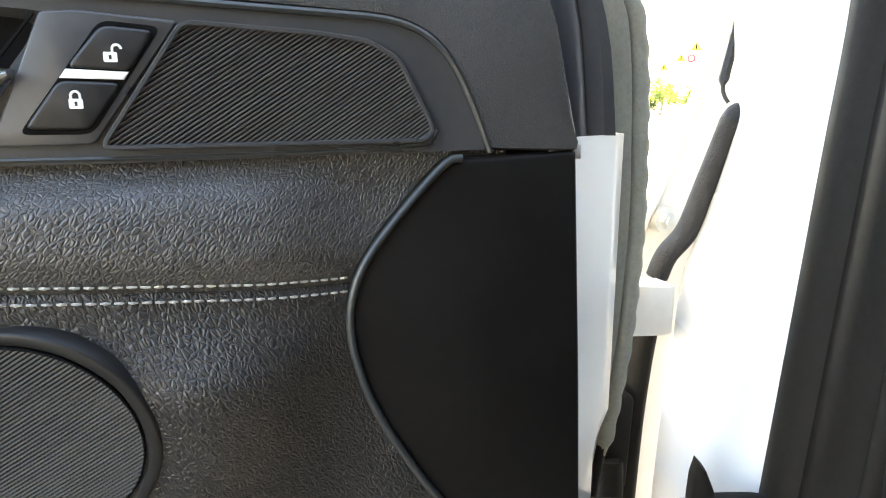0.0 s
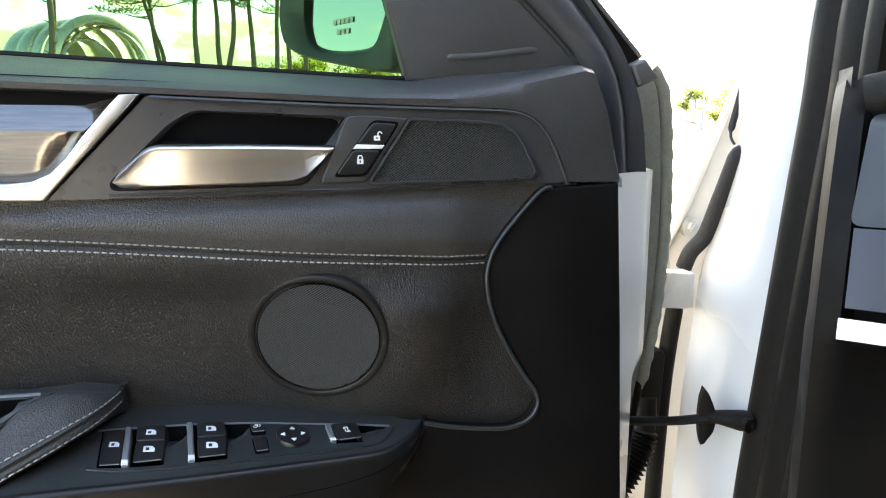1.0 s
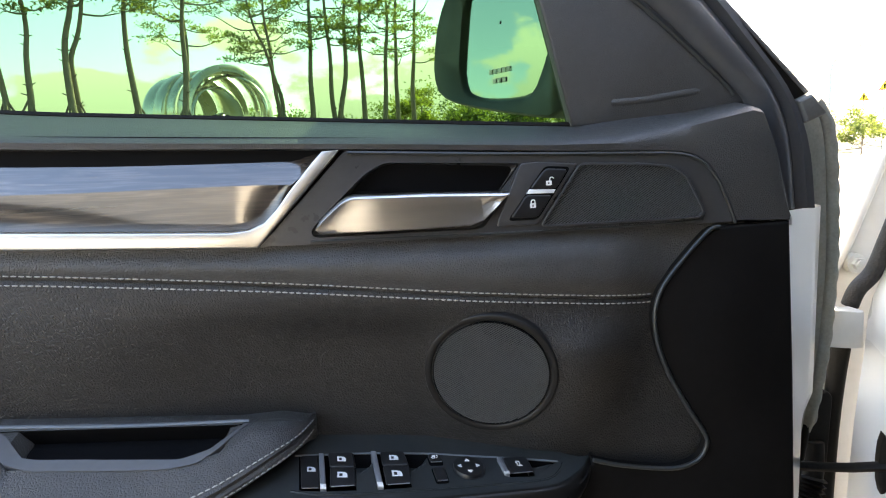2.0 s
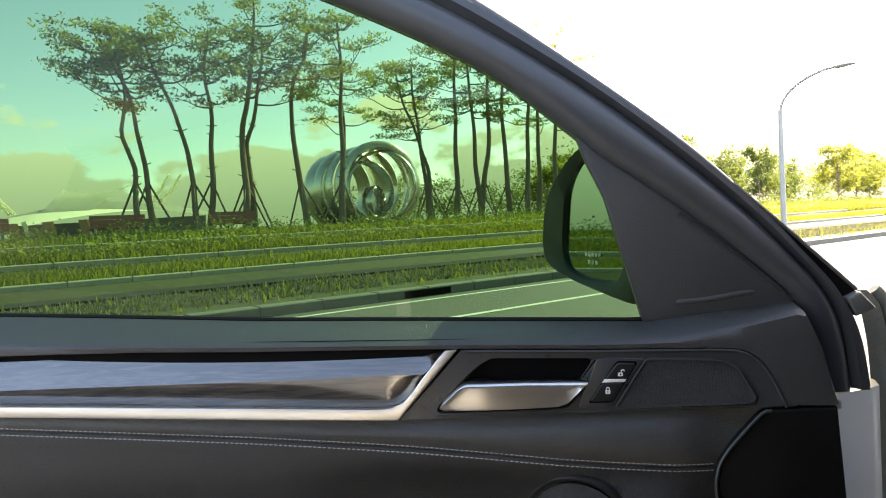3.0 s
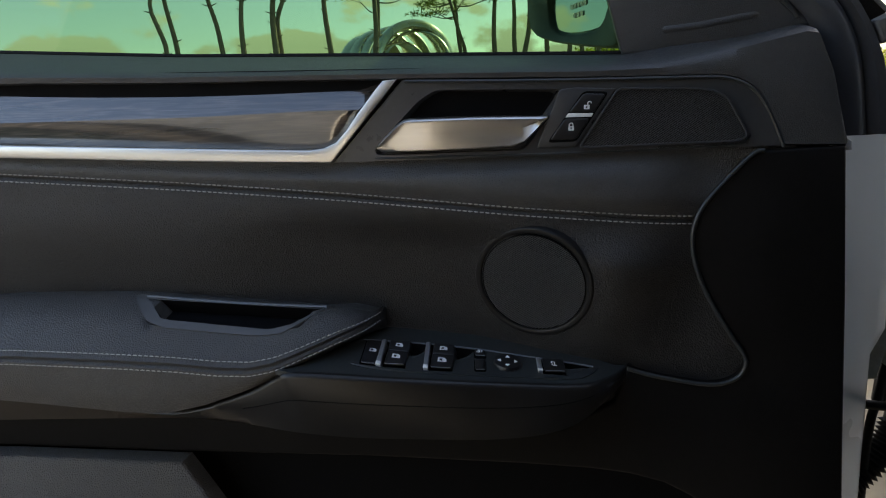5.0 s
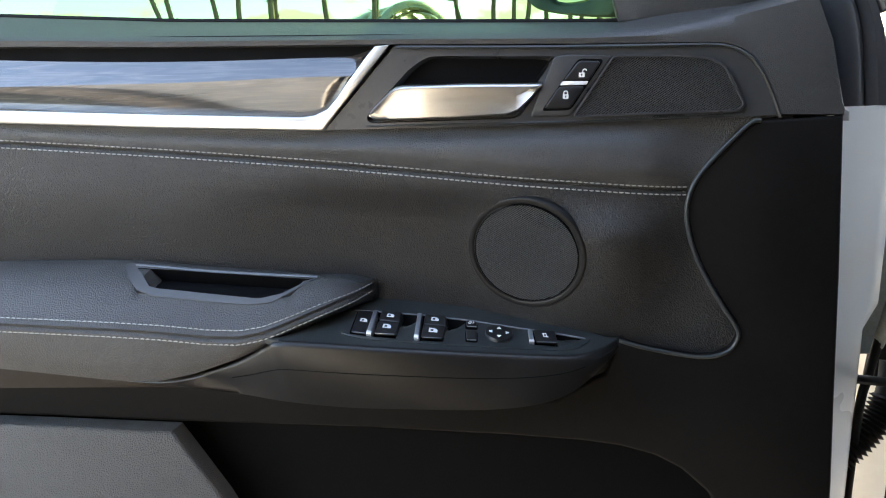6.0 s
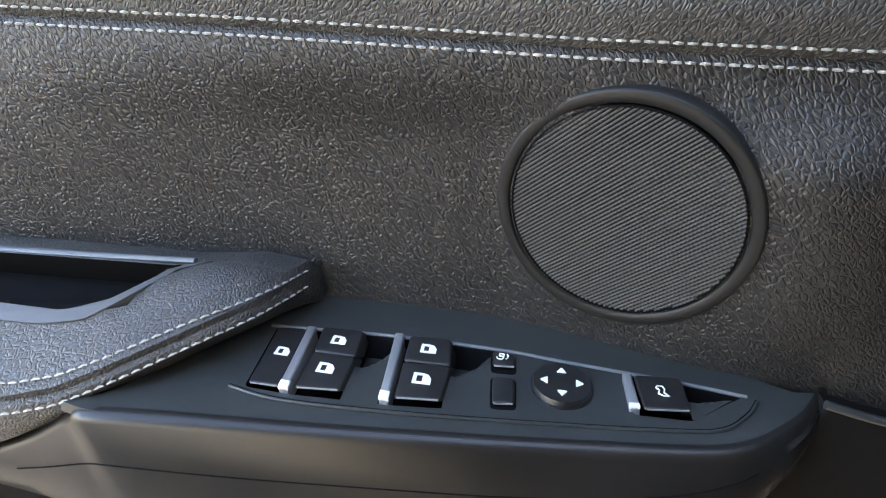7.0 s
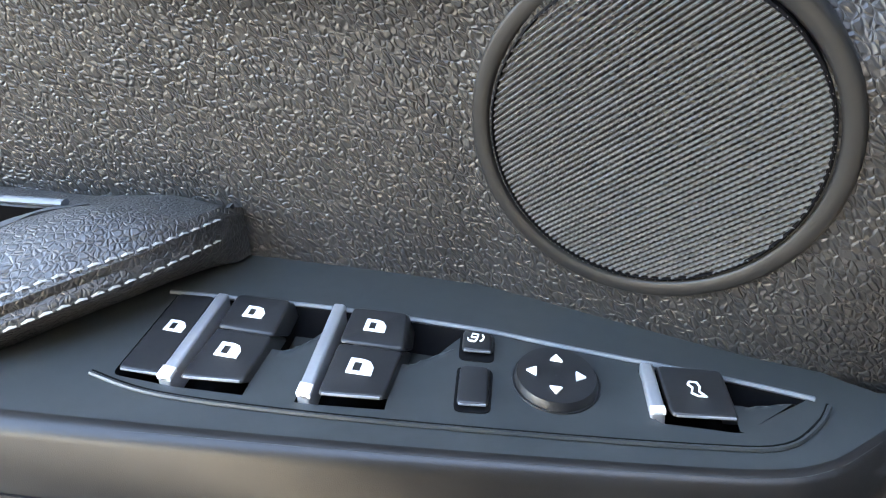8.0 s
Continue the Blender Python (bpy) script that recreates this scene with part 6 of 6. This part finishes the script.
for k in range(12):
    bush(18 + 3.0 * k, 34 + (k * 5) % 8, 1.3, 2.2 + (k % 3) * 0.5, 200 + k)
for k in range(9):
    bush(24 + 3.6 * k, 40, 1.6, 3.0, 230 + k, M_BUSH)
for k in range(16):
    bush(30 + 3.0 * k, 27 + (k * 5) % 7, 1.9, 3.0 + (k % 3) * 0.7, 260 + k, M_BUSH if k % 4 else M_LEAF)


# nested steel rings
def band(parent, c, axis, r, width, thick, mat=None):
    axis = Vector(axis).normalized()
    a = axis.cross(Vector((0, 0, 1))).normalized()
    b = a.cross(axis)
    rows = []
    for k in range(65):
        t = 2 * math.pi * k / 64
        d = a * math.cos(t) + b * math.sin(t)
        rows.append([c + d * r - axis * width / 2, c + d * (r + thick * 0.5) - axis * width * 0.47, c + d * (r + thick) - axis * width * 0.3, c + d * (r + thick) + axis * width * 0.3, c + d * (r + thick * 0.5) + axis * width * 0.47, c + d * r + axis * width / 2, c + d * (r - thick * 0.3) + axis * width * 0.3, c + d * (r - thick * 0.3) - axis * width * 0.3])
    part("steel_ring", loft(rows, close=True), mat or M_SCULPT, parent, "polished curved steel band")


so = 26.0
sc = street(15.75, so, land_z(so) + 1.92)
sculpture = thing("ring_sculpture", "large sculpture of nested polished steel rings on the lawn", "sculpture", (sc.x, sc.y, land_z(so)))
fwd = (Vector((-0.05, -0.89, 0)) - Vector((sc.x, sc.y, 0))).normalized()
rgt = Vector((-fwd.y, fwd.x, 0))
LOW = Vector((0, 0, -1))
band(sculpture, sc, fwd * 0.90 + rgt * 0.43, 1.74, 0.60, 0.30)
band(sculpture, sc - rgt * 0.30 - fwd * 0.55, fwd * 0.86 + rgt * 0.51, 1.84, 0.42, 0.12)
band(sculpture, sc - rgt * 0.85 - fwd * 1.05 + LOW * 0.02, fwd * 0.82 + rgt * 0.57, 1.84, 0.80, 0.12)
band(sculpture, sc - rgt * 1.45 - fwd * 1.50 + LOW * 0.05, fwd * 0.76 + rgt * 0.65, 1.82, 0.70, 0.12)
band(sculpture, sc - rgt * 2.00 - fwd * 1.95 + LOW * 0.12, fwd * 0.70 + rgt * 0.71, 1.74, 0.95, 0.12)
band(sculpture, sc + rgt * 0.10 - fwd * 0.25, fwd * 0.97 - rgt * 0.22, 1.56, 0.36, 0.09)
band(sculpture, sc - rgt * 0.62 - fwd * 0.10 + LOW * 0.28, fwd * 0.76 + rgt * 0.65, 1.34, 0.80, 0.10)
band(sculpture, sc - rgt * 0.30 - fwd * 0.30 + LOW * 0.75, fwd * 0.45 + rgt * 0.89, 0.70, 0.55, 0.08)


# tented pavilion
px0 = Vector((-44.7, 66.6, 1.0))
pav = thing("tent_pavilion", "low pavilion with cream membrane roof and white masts", "pavilion", tuple(px0))


def pv(x, z, y=0.0):
    return px0 + Vector((x, y, z))


rows = []
for j in range(9):
    g = j / 8 * 2 - 1
    rows.append([pv(-13.4 + 25.2 * i / 24, 2.6 + 2.1 * (1 - abs(i / 12 - 1) ** 1.7) * (1 - 0.5 * g * g), g * 4.5) for i in range(25)])
part("roof", loft(rows), M_TENT, pav, "cream tensioned membrane roof")
rows = []
for j in range(9):
    f = j / 8
    w = 2.8 + 1.3 * f ** 1.4
    rows.append([pv(-1.6 + w * g, 3.5 + f * (2.1 + 0.75 * abs(g) ** 2.2), -4.8 + 5.4 * f - 0.5 * (1 - g * g)) for g in [i / 8 - 1 for i in range(17)]])
part("raised_roof", loft(rows), M_TENT, pav, "raised saddle of the membrane roof")
for x0, x1 in ((-7.6, -10.1), (-8.1, -10.6), (7.0, 9.6), (8.2, 10.9)):
    part("mast", tube([pv(x0, 3.6, -4.4), pv(x0 * 0.45 + x1 * 0.55, 4.9, -4.4), pv(x1, 6.6, -4.4)], [0.22, 0.2, 0.12], 8), M_TENT, pav, "white leaning mast")
part("post", tube([pv(-6.6, 2.7, -4.4), pv(-5.6, -0.3, -4.4)], 0.22, 8), M_TENT, pav, "white post")
for x in (-7.4, -3.4, 0.6, 4.6):
    part("pier", slab(pv(x, 0, -4.6), pv(x + 0.9, 0, -4.6), pv(x + 0.3, 2.6, -4.6), pv(x - 0.6, 2.6, -4.6), 0.5), M_ORANGE, pav, "orange pier", smooth=False)
# the wall's dark colour also holds the shade under the canopy
part("wall", slab(pv(-11, 0, 0), pv(11, 0, 0), pv(11, 2.5, 0), pv(-11, 2.5, 0), 0.3), M_FRAME, pav, "glazed low wall, coloured dark for the canopy's shade", smooth=False)
for k in range(10):
    part("wall_panel", slab(pv(-10 + 2.1 * k, 0.9, -0.06), pv(-8.6 + 2.1 * k, 0.9, -0.06), pv(-8.6 + 2.1 * k, 1.9, -0.06), pv(-10 + 2.1 * k, 1.9, -0.06), 0.05), M_HOUSE, pav, "pale panel in the glazed wall", smooth=False)


for k in range(24):
    part("fence_post", tube([pv(-12 + 1.0 * k, -0.4, -6.0), pv(-12 + 1.0 * k, 0.75, -6.0)], 0.07, 6), M_TENT, pav)
for z in (0.35, 0.75):
    part("fence_rail", tube([pv(-12, z, -6.0), pv(11, z, -6.0)], 0.06, 6), M_TENT, pav, "white low fence rail")


def bench(u, o):
    z = land_z(o)
    b = thing("park_bench", "red-brown slatted bench on grey metal legs", "bench", tuple(street(u, o, z)), group="park benches")
    for k in range(3):
        part("back_slat", slab(street(u - 0.62, o - 0.0, z + 0.36 + 0.105 * k), street(u + 0.62, o - 0.0, z + 0.36 + 0.105 * k), street(u + 0.62, o + 0.01, z + 0.458 + 0.105 * k), street(u - 0.62, o + 0.01, z + 0.458 + 0.105 * k), 0.03), M_BENCH, b, smooth=False)
    for k in range(3):
        part("seat_slat", slab(street(u - 0.62, o + 0.08 + 0.13 * k, z + 0.33), street(u + 0.62, o + 0.08 + 0.13 * k, z + 0.33), street(u + 0.62, o + 0.20 + 0.13 * k, z + 0.33), street(u - 0.62, o + 0.20 + 0.13 * k, z + 0.33), 0.03), M_BENCH, b, smooth=False)
    for du in (-0.5, 0.5):
        part("leg", tube([street(u + du, o + 0.02, z + 0.66), street(u + du, o, z - 0.05)], 0.03, 6), M_GALV, b, "grey metal leg")
        part("leg", tube([street(u + du, o + 0.40, z + 0.33), street(u + du, o + 0.42, z - 0.05)], 0.03, 6), M_GALV, b, "grey metal leg")


for u in (5.67, 2.85, 0.0, -3.1):
    bench(u, 17.2)


def lamp(u, o, h, name="street_lamp"):
    z = land_z(o)
    p = street(u, o, z)
    t = thing(name, "tall grey street lamp with curved arm", "street lamp", tuple(p), group="street lamps")
    part("pole", tube([p, p + Vector((0, 0, h * 0.72)), p + Vector((0, 0, h * 0.80))], [0.095, 0.07, 0.06], 10), M_GALV, t)
    arm_pts = [p + Vector((0, 0, h * 0.78))]
    for k in range(1, 9):
        a = k / 8 * 1.35
        arm_pts.append(p + Vector((0, 0, h * 0.78)) - RN * (1.9 * (1 - math.cos(a))) + Vector((0, 0, h * 0.22 * math.sin(a))))
    part("arm", tube(arm_pts, 0.04, 8), M_GALV, t)
    tip = arm_pts[-1]
    part("lamp_head", tube([tip, tip - RN * 0.35, tip - RN * 0.8], [0.05, 0.12, 0.06], 8, flat=0.5), M_GALV, t)


lamp(21.25, 10.2, 5.1)
lamp(52.0, 10.2, 7.0)


def sign(x, y, z, kind, h):
    p = Vector((x, y, 0.0))
    t = thing("traffic_sign", "yellow triangular warning sign on a steel post" if kind == "tri" else "round red and white road sign on a steel post", "traffic sign", (x, y, 0), group="road signs")
    part("post", tube([p, p + Vector((0, 0, z + 0.3))], 0.05, 8), M_GALV, t)
    a = Vector((0.8, -0.6, 0))
    f = Vector((-0.6, -0.8, 0))
    if kind == "tri":
        for s, m, d in ((1.0, M_SIGN_R, 0.10), (0.8, M_SIGN, 0.12)):
            bm = bmesh.new()
            c = p + Vector((0, 0, z)) + f * d
            bm.faces.new([bm.verts.new(c + a * (-0.6 * s * h) + Vector((0, 0, -0.4 * s * h))), bm.verts.new(c + a * (0.6 * s * h) + Vector((0, 0, -0.4 * s * h))), bm.verts.new(c + Vector((0, 0, 0.65 * s * h)))])
            part("sign_face", bm, m, t, smooth=False)
        part("sign_mark", tube([p + Vector((0, 0, z - 0.2 * h)) + f * 0.15, p + Vector((0, 0, z + 0.25 * h)) + f * 0.15], 0.07 * h, 6), M_DARK, t)
    else:
        for s, m, d in ((1.0, M_SIGN_R, 0.10), (0.55, M_PAINT_W, 0.13)):
            c = p + Vector((0, 0, z)) + f * d
            part("sign_face", tube([c, c + f * 0.02], 0.5 * s * h, 20), m, t)


sign(46.9, 57.3, 6.9, "tri", 0.98)
sign(45.6, 57.9, 5.8, "tri", 0.80)
sign(46.7, 57.7, 5.8, "round", 0.85)
sign(44.0, 58.4, 4.9, "tri", 0.72)
for k in range(10):
    leafy(52 + 5.0 * k, 4 + (k * 11) % 17 - 6, 3.4, 1.5, 300 + k, M_BUSH, "street_tree", "distant street tree beside the road", "street trees", 0.15)

kerb_run(8.90, 0.0, 0.16, 0.30, -16.0, 34.0, 1.0, "kerb", "grey stone kerb along the road", M_KERB)
kerb_run(12.02, 0.30, 0.60, 0.15, -16.0, 34.0, 1.0, "bank_edging", "pale stone edging of the stepped bank")
kerb_run(13.52, 0.60, 0.89, 0.15, -16.0, 34.0, 1.0, "bank_edging", "pale stone edging of the stepped bank")
kerb_run(15.02, 0.94, 1.20, 0.15, -16.0, 34.0, 1.0, "bank_edging", "pale stone edging of the stepped bank")
